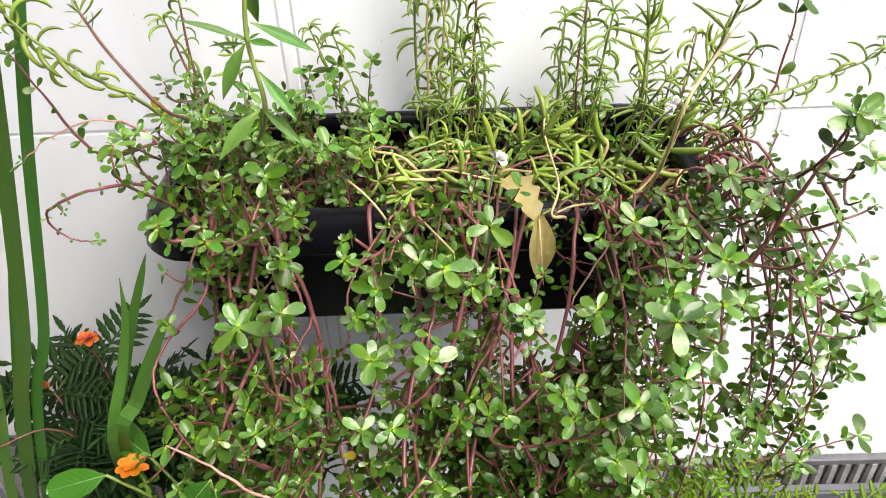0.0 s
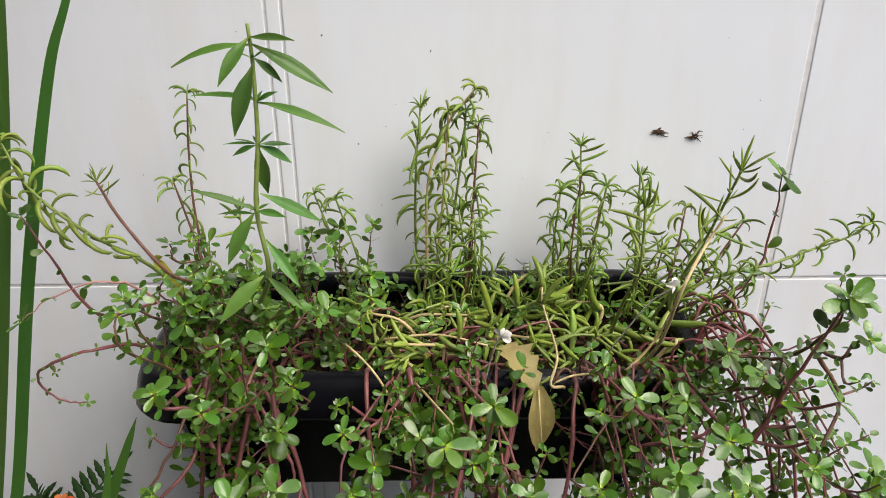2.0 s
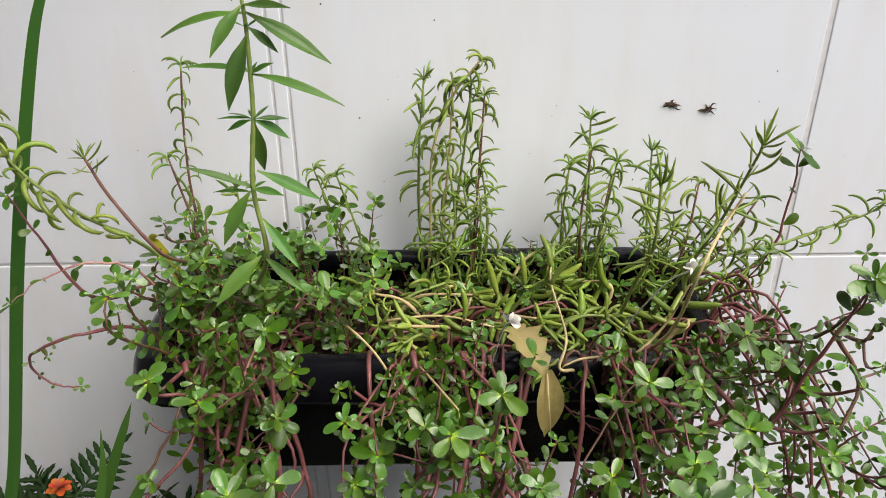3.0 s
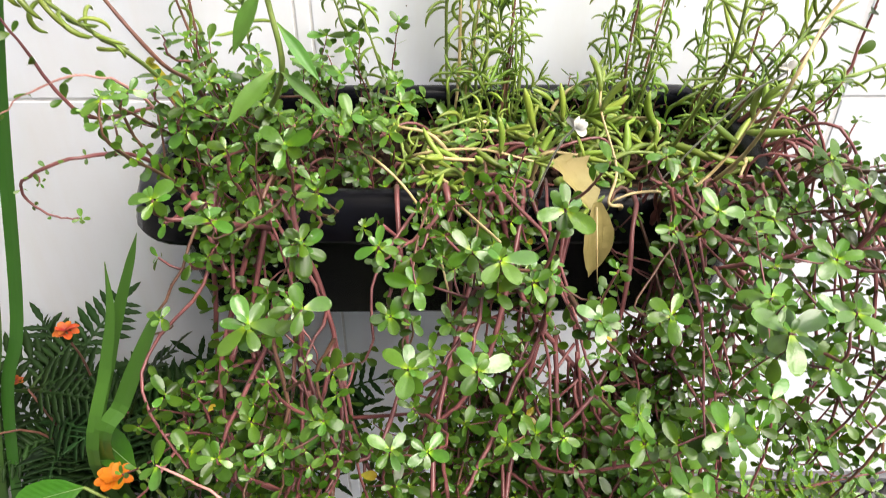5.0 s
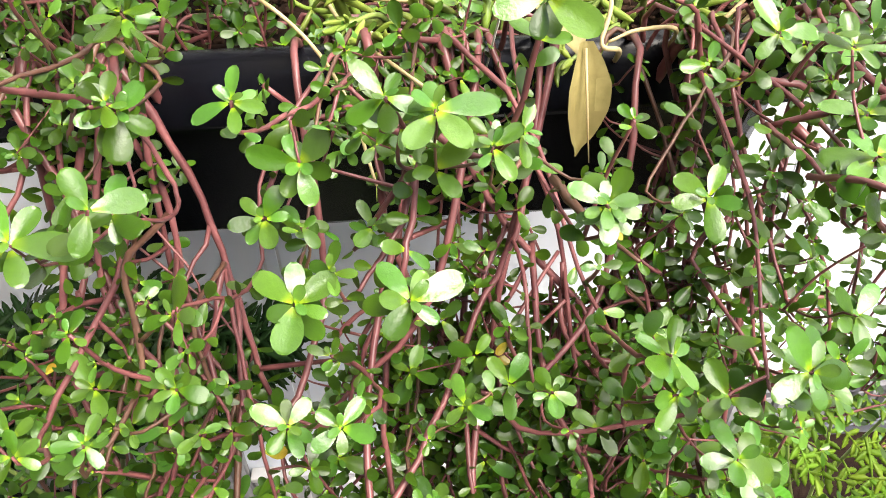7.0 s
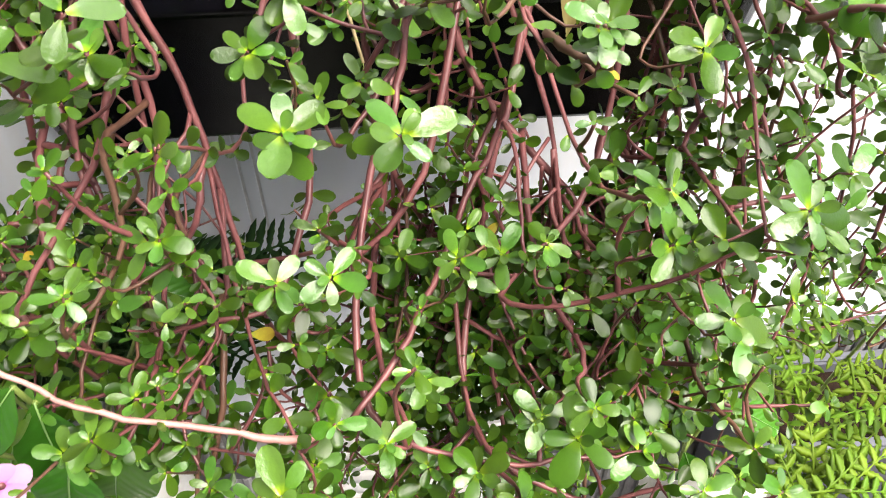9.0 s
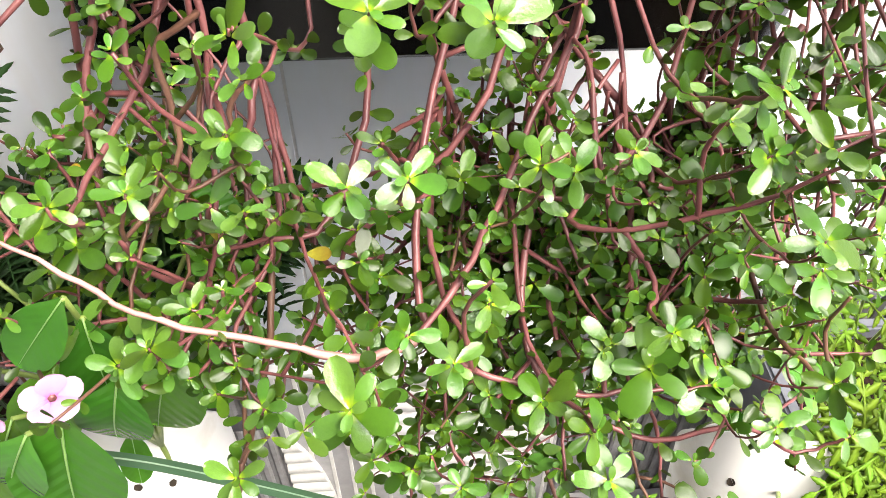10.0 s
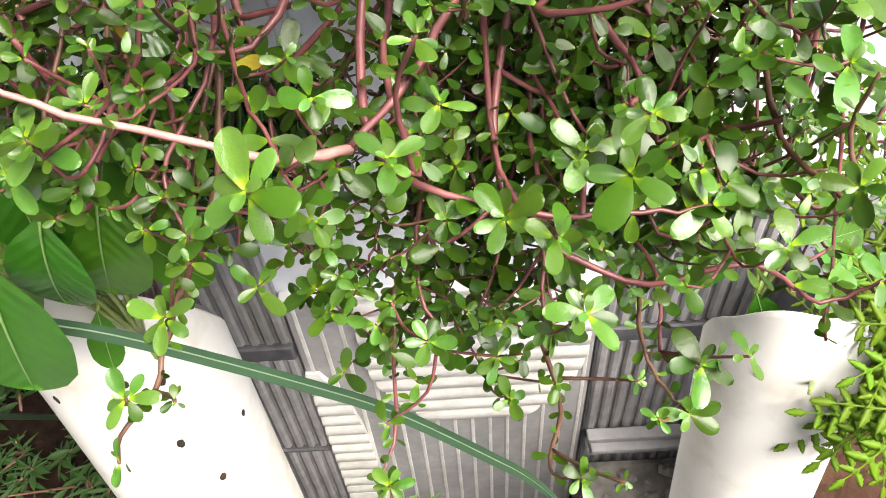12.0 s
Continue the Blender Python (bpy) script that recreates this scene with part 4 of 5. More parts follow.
# pale sprawling clump in the middle
for k in range(28):
    root = Vector((rng.uniform(-0.2, -0.02) if k < 21 else rng.uniform(-0.02, 0.1), rng.uniform(-0.21, -0.08), 0.985))
    a = rng.uniform(0, 6.28)
    run = rng.uniform(0.04, 0.10)
    tip = Vector((clamp(root.x + run * math.cos(a), -0.22, 0.11), clamp(root.y + 0.8 * run * math.sin(a) - 0.02, -0.28, -0.06), rng.uniform(1.015, 1.06)))
    mid = root.lerp(tip, 0.4) + Vector((rng.gauss(0, 0.012), 0.0, 0.025))
    moss_rose([root, mid, tip], rng, rng.choice((NEEDLE, NEEDLE, NEEDLE_CURL)), rng.uniform(0.026, 0.04), 0.25, 0.016, 0.0022, rng.choice((STEM_PALE, STEM_GREEN)), 5, 0.7, "pale yellow-green sprawling moss rose with thick needle leaves")
for pts, bare in (([(0.0, -0.22, 0.985), (-0.012, -0.29, 1.038), (-0.03, -0.302, 1.046), (-0.022, -0.276, 1.067), (-0.028, -0.242, 1.098), (-0.028, -0.22, 1.112)], 0.8),
                  ([(0.03, -0.2, 0.985), (0.047, -0.265, 1.031), (0.073, -0.262, 1.067), (0.085, -0.272, 1.114)], 0.7),
                  ([(0.07, -0.2, 0.985), (0.05, -0.34, 1.11), (0.043, -0.39, 1.188), (0.07, -0.36, 1.209), (0.083, -0.352, 1.23)], 0.93),
                  ([(0.02, -0.23, 0.985), (0.02, -0.28, 1.04), (-0.005, -0.292, 1.05), (-0.024, -0.296, 1.046)], 0.97),
                  ([(-0.19, -0.12, 0.985), (-0.181, -0.2, 1.036), (-0.165, -0.25, 1.038), (-0.14, -0.31, 1.048), (-0.119, -0.37, 1.058)], 0.98),
                  ([(-0.21, -0.14, 0.985), (-0.181, -0.205, 1.038), (-0.13, -0.215, 1.05), (-0.08, -0.23, 1.045)], 0.6),
                  ([(-0.31, -0.14, 0.985), (-0.273, -0.2, 1.053), (-0.228, -0.24, 1.064), (-0.191, -0.28, 1.051), (-0.167, -0.32, 1.03), (-0.155, -0.34, 0.99)], 0.98)):
    moss_rose(pts, rng, NEEDLE if bare < 0.9 else NEEDLE_THIN, 0.03 if bare < 0.9 else 0.012, bare, 0.012, 0.0015, STEM_PALE, 4 if bare < 0.9 else 1, 0.6, "bare straw-coloured woody moss rose stem", wiggle=0.0015)
# bushy cones of green moss rose against the wall
for cx, cy, top, wide, n, pale in ((0.03, -0.09, 1.185, 0.035, 8, 0.2), (0.095, -0.10, 1.15, 0.022, 4, 0.5), (0.165, -0.11, 1.135, 0.035, 7, 0.1), (0.205, -0.13, 1.12, 0.03, 5, 0.1), (-0.12, -0.08, 1.18, 0.025, 3, 0.8), (-0.09, -0.08, 1.13, 0.03, 4, 0.4), (-0.02, -0.10, 1.06, 0.04, 4, 0.4)):
    for k in range(n):
        foot = Vector((clamp(cx, -0.38, 0.12) + rng.gauss(0, 0.008), cy + rng.gauss(0.015, 0.006), 0.985))
        u = 1.0 - 0.75 * (k / n) ** 0.8
        tip = Vector((cx + rng.gauss(0, wide) * (1.25 - u), clamp(cy + rng.gauss(-0.01, wide), -0.2, -0.035), 1.0 + (top - 1.0) * u * rng.uniform(0.85, 1.02)))
        mid = foot.lerp(tip, 0.5) + jitter(rng, 0.006)
        moss_rose([foot, mid, tip], rng, NEEDLE_CURL if rng.random() < pale * 0.5 else rng.choice((NEEDLE_DARK, NEEDLE_CURL_DARK, NEEDLE_CURL_DARK)), rng.uniform(0.023, 0.032), 0.12, 0.0072, 0.0016, rng.choice((STEM_GREEN, STEM_GREEN, STEM_BROWN)), 6, 0.15, "bushy green moss rose with drooping curled needle leaves by the wall")
# the tall curling tuft near the wall
for pts, nd, lab in (
        ([(-0.15, -0.08, 0.985), (-0.142, -0.07, 1.06), (-0.138, -0.07, 1.16), (-0.118, -0.07, 1.225), (-0.088, -0.07, 1.264)], NEEDLE_CURL, "tall arching moss rose stem with curling leaves"),
        ([(-0.14, -0.06, 0.985), (-0.128, -0.06, 1.08), (-0.12, -0.065, 1.17), (-0.116, -0.07, 1.24)], NEEDLE_CURL, "tall moss rose stem with curling pale leaves"),
        ([(-0.10, -0.07, 0.985), (-0.093, -0.07, 1.07), (-0.088, -0.07, 1.15), (-0.083, -0.07, 1.227)], NEEDLE_CURL_DARK, "thin brown moss rose stem with curled leaves"),
        ([(-0.15, -0.05, 0.985), (-0.155, -0.05, 1.08), (-0.152, -0.06, 1.17), (-0.146, -0.07, 1.245)], NEEDLE_DARK, "upright green moss rose stem"),
        ([(-0.12, -0.05, 0.985), (-0.11, -0.05, 1.1), (-0.10, -0.06, 1.2), (-0.097, -0.07, 1.24)], NEEDLE_CURL_DARK, "upright green moss rose stem with curling leaves"),
        ([(-0.08, -0.05, 0.985), (-0.075, -0.06, 1.08), (-0.085, -0.07, 1.15)], NEEDLE_CURL_DARK, "short green moss rose stem"),
        ([(-0.09, -0.06, 0.985), (-0.095, -0.07, 1.06), (-0.105, -0.08, 1.13)], NEEDLE_DARK, "short green moss rose stem"),
        ([(0.04, -0.06, 0.985), (0.036, -0.07, 1.09), (0.03, -0.07, 1.2)], NEEDLE_DARK, "stubby upright moss rose with a cut top"),
        ([(0.05, -0.07, 0.985), (0.045, -0.1, 1.08), (0.05, -0.12, 1.17)], NEEDLE_CURL_DARK, "green moss rose with drooping leaves"),
        ([(0.11, -0.06, 0.985), (0.105, -0.07, 1.08), (0.099, -0.07, 1.165)], NEEDLE_DARK, "green moss rose with spreading leaves"),
        ([(-0.39, -0.06, 0.985), (-0.405, -0.065, 1.1), (-0.40, -0.07, 1.19), (-0.393, -0.07, 1.262)], NEEDLE_CURL_DARK, "brown upright moss rose stem with withered curled leaves"),
        ([(-0.385, -0.08, 0.985), (-0.40, -0.09, 1.08), (-0.415, -0.09, 1.17)], NEEDLE_CURL_DARK, "withered brown moss rose stem"),
        ([(-0.36, -0.08, 0.985), (-0.35, -0.09, 1.06), (-0.345, -0.1, 1.14)], NEEDLE_DARK, "upright moss rose stem with fine green leaves"),
        ([(-0.21, -0.05, 0.985), (-0.222, -0.07, 1.06), (-0.243, -0.07, 1.14)], NEEDLE_CURL_DARK, "slender moss rose stem with curled tip leaves"),
        ([(-0.22, -0.05, 0.985), (-0.25, -0.06, 1.08), (-0.267, -0.07, 1.147)], NEEDLE_CURL_DARK, "slender moss rose stem with curled tip leaves"),
        ([(0.06, -0.14, 0.985), (0.04, -0.25, 1.1), (0.03, -0.32, 1.17), (0.029, -0.333, 1.23)], NEEDLE, "bright yellow-green moss rose shoot"),
        ([(0.09, -0.14, 0.985), (0.09, -0.25, 1.12), (0.095, -0.3, 1.19), (0.092, -0.345, 1.262)], NEEDLE, "tall bright moss rose shoot with a starry tip"),
        ([(0.11, -0.1, 0.985), (0.17, -0.12, 1.06), (0.241, -0.12, 1.082), (0.281, -0.12, 1.093), (0.319, -0.12, 1.113), (0.341, -0.12, 1.127)], NEEDLE_CURL_DARK, "arching moss rose stem with a comb of curled leaves"),
        ([(-0.38, -0.12, 0.985), (-0.40, -0.2, 1.11), (-0.42, -0.28, 1.19), (-0.45, -0.3, 1.235), (-0.465, -0.3, 1.275)], NEEDLE_CURL, "arching moss rose stem with large curling leaves"),
        ([(-0.37, -0.14, 0.985), (-0.36, -0.22, 1.1), (-0.358, -0.29, 1.16), (-0.385, -0.3, 1.21), (-0.398, -0.3, 1.243)], NEEDLE, "bare brown moss rose stem with a pale leafy tip")):
    big = "large" in lab
    bare = 0.9 if lab.startswith("bare") else 0.35 if "arching moss rose stem with large" in lab else 0.25
    sp = 0.0085 if nd is NEEDLE_CURL else 0.0075 if nd in (NEEDLE_CURL, NEEDLE_CURL_DARK) else 0.0055
    tall = nd is NEEDLE_CURL and not big
    starry = "starry" in lab or "bright" in lab
    moss_rose(pts, rng, NEEDLE_THIN if starry or nd is NEEDLE else nd, 0.018 if lab.startswith("bare") else 0.03 if big else 0.031 if tall else 0.03 if starry else 0.026, 0.55 if starry else bare, sp * (1.3 if starry else 1), 0.0017, STEM_BROWN if "brown" in lab else STEM_PALE if tall else STEM_GREEN, 9, 0.6 if starry else 0.15, lab, wiggle=0.0015)

# tall herb with pairs of pointed leaves
rng = random.Random(8)
s = Shoot("leafy_herb", (-0.345, -0.12, 0.985), "tall upright green herb with pairs of long pointed leaves", "herb", "")
line = smooth_line([(-0.345, -0.12, 0.985), (-0.32, -0.2, 1.06), (-0.276, -0.28, 1.147), (-0.28, -0.28, 1.21), (-0.273, -0.28, 1.266), (-0.271, -0.28, 1.301), (-0.27, -0.28, 1.334), (-0.271, -0.28, 1.36)], 6)
s.stalk(line, 0.0026, 0.0014, 6, 0.06, rng)
for x0, z0, x1, z1, v in (
        (-0.280, 1.210, -0.324, 1.231, 2), (-0.282, 1.208, -0.309, 1.170, 1), (-0.275, 1.225, -0.228, 1.199, 0), (-0.275, 1.184, -0.246, 1.153, 0), (-0.280, 1.207, -0.313, 1.203, 2),
        (-0.280, 1.210, -0.253, 1.216, 0), (-0.273, 1.266, -0.270, 1.224, 1), (-0.274, 1.266, -0.295, 1.260, 1), (-0.273, 1.266, -0.247, 1.251, 1), (-0.272, 1.267, -0.248, 1.266, 0),
        (-0.274, 1.267, -0.296, 1.268, 2), (-0.270, 1.329, -0.288, 1.284, 1), (-0.270, 1.301, -0.210, 1.282, 2), (-0.271, 1.303, -0.316, 1.305, 2), (-0.270, 1.301, -0.255, 1.312, 1),
        (-0.271, 1.350, -0.292, 1.325, 1), (-0.270, 1.345, -0.337, 1.325, 2), (-0.269, 1.345, -0.211, 1.314, 0), (-0.269, 1.335, -0.248, 1.319, 1), (-0.271, 1.350, -0.236, 1.353, 0),
        (-0.278, 1.150, -0.245, 1.128, 0), (-0.28, 1.150, -0.315, 1.125, 1)):
    a, c = Vector((x0, -0.281, z0)), Vector((x1, -0.28 + rng.uniform(-0.03, 0.012), z1))
    rise = Vector((0, 0, 0.25 * abs(x1 - x0))) if v == 2 else Vector((0, 0, 0))
    s.leaf(LANCEOLATE[v], a, c - a + rise, Vector((0, -0.55, 0.7)), (c - a).length * 1.05)
for k, i in enumerate((18, 24, 30, 36)):
    for j in range(4):
        a = k * 0.6 + j * 1.57
        s.leaf(rng.choice(LANCEOLATE), line[i], Vector((math.cos(a), math.sin(a), 0.7)), LIGHT, rng.uniform(0.010, 0.02))
s.done(STEM_GREEN)


# ---- sword leaves ----
def blade(name, pts, width, mat, label, category, group="", fold=0.25, parent=None, taper=None):
    line = smooth_line(pts, 6)
    bm = bmesh.new()
    prev, n = None, len(line) - 1
    side0 = None
    for i, q in enumerate(line):
        t = (line[min(i + 1, n)] - line[max(i - 1, 0)]).normalized()
        u = i / n
        w = 0.5 * width * interp(taper or [(0, 0.75), (0.3, 1.0), (0.6, 0.9), (0.85, 0.5), (1, 0.03)], u)
        view = Vector((0.15, -1, 0.35))
        side = t.cross(view).normalized()
        if side0 is not None and side.dot(side0) < 0:
            side = -side
        side0 = side
        nrm = side.cross(t).normalized()
        ring = [bm.verts.new(q + c) for c in (-side * w + nrm * fold * w, nrm * 0.0010, side * w + nrm * fold * w, -nrm * 0.0010)]
        if prev:
            for k in range(4):
                bm.faces.new((prev[k], prev[(k + 1) % 4], ring[(k + 1) % 4], ring[k]))
        else:
            bm.faces.new(ring[::-1])
        prev = ring
    bm.faces.new(prev)
    return part(name, bm, mat, parent, label, False)


def sword_plant(base, leaves, label, mat=BLADE, group=""):
    root = tagged(new("sword_leaf_plant"), label, "sword-leaf plant", group)
    for pts, w in leaves:
        blade("leaf", [base] + pts, w, mat, "", "", parent=root)
    return root


sword_plant((-0.78, -0.22, 0.19), [
    ([(-0.69, -0.25, 0.5), (-0.617, -0.25, 0.774), (-0.57, -0.25, 0.886), (-0.502, -0.25, 1.13), (-0.445, -0.25, 1.309), (-0.416, -0.25, 1.374), (-0.37, -0.25, 1.47)], 0.013),
    ([(-0.71, -0.25, 0.5), (-0.63, -0.26, 0.774), (-0.586, -0.26, 0.894), (-0.506, -0.26, 1.186), (-0.462, -0.26, 1.375), (-0.43, -0.26, 1.55)], 0.018),
    ([(-0.70, -0.24, 0.55), (-0.64, -0.24, 0.774), (-0.60, -0.24, 0.9), (-0.565, -0.24, 1.02), (-0.52, -0.24, 1.25)], 0.016),
    ([(-0.72, -0.25, 0.55), (-0.655, -0.26, 0.78), (-0.62, -0.26, 0.92), (-0.60, -0.26, 1.05)], 0.014)],
    "tall clump of long green sword-shaped leaves rising beside the planter")
sword_plant((-0.60, -0.13, 0.19), [
    ([(-0.545, -0.23, 0.52), (-0.475, -0.36, 0.807), (-0.434, -0.36, 0.927), (-0.414, -0.36, 0.988), (-0.406, -0.36, 1.035)], 0.011),
    ([(-0.55, -0.22, 0.52), (-0.476, -0.345, 0.808), (-0.435, -0.345, 0.929), (-0.415, -0.345, 0.978), (-0.395, -0.345, 1.024), (-0.384, -0.345, 1.05)], 0.012),
    ([(-0.535, -0.23, 0.52), (-0.462, -0.36, 0.825), (-0.431, -0.36, 0.886), (-0.404, -0.36, 0.939), (-0.384, -0.36, 0.976), (-0.374, -0.36, 0.991)], 0.015)],
    "small clump of upright green sword-shaped leaves")
root = tagged(new("arching_blade_plant"), "arching blue-green strap leaves crossing in front of the pipes", "strap-leaf plant")
STRAP = [(-0.61, -0.2, 0.19), (-0.56, -0.29, 0.52), (-0.515, -0.42, 0.70), (-0.48, -0.457, 0.74), (-0.42, -0.457, 0.756), (-0.368, -0.457, 0.740), (-0.322, -0.457, 0.718), (-0.237, -0.457, 0.661), (-0.181, -0.457, 0.616), (-0.117, -0.457, 0.541), (-0.085, -0.457, 0.498), (-0.05, -0.457, 0.43)]
strap = blade("leaf", STRAP, 0.0115, BLADE_BLUE, "", "", parent=root, taper=[(0, 0.8), (0.3, 0.85), (0.6, 1.0), (0.85, 0.95), (0.95, 0.6), (1, 0.05)])
blade("midrib", [(x, y - 0.0008, z + 0.0006) for x, y, z in STRAP], 0.0016, BLADE_RIB, "pale rib along the strap leaf", "", parent=strap, fold=0.0, taper=[(0, 1), (0.8, 0.8), (1, 0.1)])
blade("leaf", [(-0.61, -0.2, 0.19), (-0.57, -0.44, 0.65), (-0.53, -0.45, 0.80), (-0.49, -0.46, 0.832), (-0.45, -0.47, 0.80), (-0.42, -0.47, 0.75)], 0.032, BLADE_BLUE, "broad blue-green strap leaf", "", parent=root)


# ---- feathery marigolds ----
def frond_mesh(name, mat, pairs, length, lw, seed):
    """A feathery leaf along +x, one metre long: toothed leaflets grow out of both flanks of a rib."""
    rng = random.Random(seed)
    bm = bmesh.new()
    teeth = [(0.12, 0.5), (0.3, 0.95), (0.38, 0.75), (0.55, 1.0), (0.63, 0.7), (0.8, 0.6), (0.86, 0.4), (1, 0.04)]

    def sag(u):
        return -0.3 * (u - 0.35) ** 2

    def leaflet(base, origin, along, size):
        m = facing(origin, along, Vector((0, 0, 1)), size)
        prev = base
        for u, w in teeth:
            h = 0.5 * lw * w
            ring = [bm.verts.new(m @ Vector(c)) for c in ((u, 0, -0.02 - 0.12 * u * u), (u, h, 0.06 * w - 0.12 * u * u), (u, 0, 0.012 - 0.12 * u * u), (u, -h, 0.06 * w - 0.12 * u * u))]
            for k in range(4):
                bm.faces.new((prev[k], prev[(k + 1) % 4], ring[(k + 1) % 4], ring[k]))
            prev = ring
        bm.faces.new(prev)

    n = 2 * pairs + 2
    rings = []
    for i in range(n):
        u = 0.0 if i == 0 else 0.16 + 0.76 * (i - 1) / (n - 2)
        r = 0.014 - 0.008 * u
        rings.append([bm.verts.new((u, a * r, sag(u) + c * r)) for a, c in ((-1, -1), (-1, 1), (1, 1), (1, -1))])
    bm.faces.new(rings[0])
    for i in range(n - 1):
        a, b = rings[i], rings[i + 1]
        grow = i % 2 == 1
        for k in range(4):
            if grow and k in (0, 2):
                continue
            bm.faces.new((a[k], a[(k + 1) % 4], b[(k + 1) % 4], b[k]))
        if grow:
            u = (a[0].co.x + b[0].co.x) / 2
            ln = length * (1.0 - 0.55 * abs(u - 0.45) / 0.55) * rng.uniform(0.85, 1.1)
            leaflet((a[0], b[0], b[1], a[1]), Vector((u, -0.006, sag(u))), Vector((0.5, -1, rng.uniform(-0.1, 0.15))), ln)
            leaflet((b[3], a[3], a[2], b[2]), Vector((u, 0.006, sag(u))), Vector((0.5, 1, rng.uniform(-0.1, 0.15))), ln)
    leaflet((rings[-1][0], rings[-1][3], rings[-1][2], rings[-1][1]), Vector((0.92, 0, sag(0.92))), Vector((1, 0, -0.2)), length * 0.75)
    return mesh_of(name, bm, mat)


FRONDS_DARK = [frond_mesh("frond", FERN, 7, 0.40, 0.27, k) for k in range(3)]
FRONDS_PALE = [frond_mesh("frond", FERN_PALE, 4, 0.32, 0.46, 10 + k) for k in range(3)]


def marigold(base, top, spread, count, fronds, rng, size, label, stem=STEM_GREEN, blooms=()):
    s = Shoot("marigold", base, label, "marigold", "")
    base, top = Vector(base), Vector(top)
    stems = []
    for k in range(5):
        t = top + Vector((rng.gauss(0, spread), rng.gauss(0, spread * 0.5), rng.gauss(0, spread * 0.5)))
        line = smooth_line([base, base.lerp(t, 0.5) + jitter(rng, 0.01), t], 6)
        s.stalk(line, 0.0028, 0.0014, 5)
        stems.append(line)
    for k in range(count):
        line = rng.choice(stems)
        i = rng.randint(7 if fronds is FRONDS_PALE else 9, len(line) - 1)
        a = rng.uniform(0, 6.28)
        if fronds is FRONDS_PALE:
            fall = 0.75 * math.sin(a) + 0.3
            d = Vector((math.cos(a), -0.7 * fall, -0.7 * fall))
        else:
            d = Vector((math.cos(a), math.sin(a) * 0.7 - 0.25, rng.uniform(-0.1, 0.6)))
        s.leaf(rng.choice(fronds), line[i], d, LIGHT + jitter(rng, 0.25), size * rng.uniform(0.7, 1.15), "frond")
    for pos, mats, sz in blooms:
        pos = Vector(pos)
        s.stalk(smooth_line([base.lerp(top, 0.6), (top + pos) * 0.5 - Vector((0, 0, 0.02)), pos - Vector((0, 0, 0.012))], 5), 0.0016, 0.0012, 5)
    ob = s.done(stem)
    for pos, mats, sz in blooms:
        bl = new("bloom")
        bl.parent, bl.location = ob, Vector(pos) - base
        bm = bmesh.new()
        tube(bm, [Vector((0, 0, -0.014)), Vector((0, 0, -0.008)), Vector((0, 0, 0))], [0.0025, 0.005, 0.006], 8)
        part("calyx", bm, FERN, bl)
        for ringi, n in ((0, 7), (1, 6)):
            for j in range(n):
                a = 6.283 * j / n + 0.4 * ringi
                d = Vector((math.cos(a), math.sin(a) - 0.1, 0.05 + 0.4 * ringi))
                put("petal", rng.choice(mats), bl, facing(Vector((0, 0, 0.001 * ringi)), d, Vector((-math.cos(a) * 0.2, -math.sin(a) * 0.2, 1)), sz * (1 - 0.25 * ringi)))
    return ob


PETAL_R = leaf_set("petal", PETAL_RED, OBOVATE, (0.66, 0.74), 0.03, (-0.2, 0.15), (0.3, 0.2))
PETAL_O = leaf_set("petal", PETAL_ORANGE, OBOVATE, (0.58, 0.66), 0.03, (-0.15, 0.1), (0.2, 0.25))
rng = random.Random(41)
marigold((-0.6, -0.17, 0.19), (-0.56, -0.18, 0.70), 0.07, 84, FRONDS_DARK, rng, 0.10, "dark feathery marigold with rust-red and orange blooms by the wall", STEM_BROWN,
         [((-0.526, -0.253, 0.873), PETAL_R, 0.013), ((-0.456, -0.37, 0.80), PETAL_O, 0.017), ((-0.66, -0.3, 0.76), PETAL_O, 0.015), ((-0.64, -0.2, 0.75), PETAL_R, 0.008)])
marigold((-0.575, -0.08, 0.19), (-0.44, -0.14, 0.66), 0.06, 58, FRONDS_DARK, rng, 0.11, "dark feathery marigold foliage against the tile wall", STEM_BROWN)

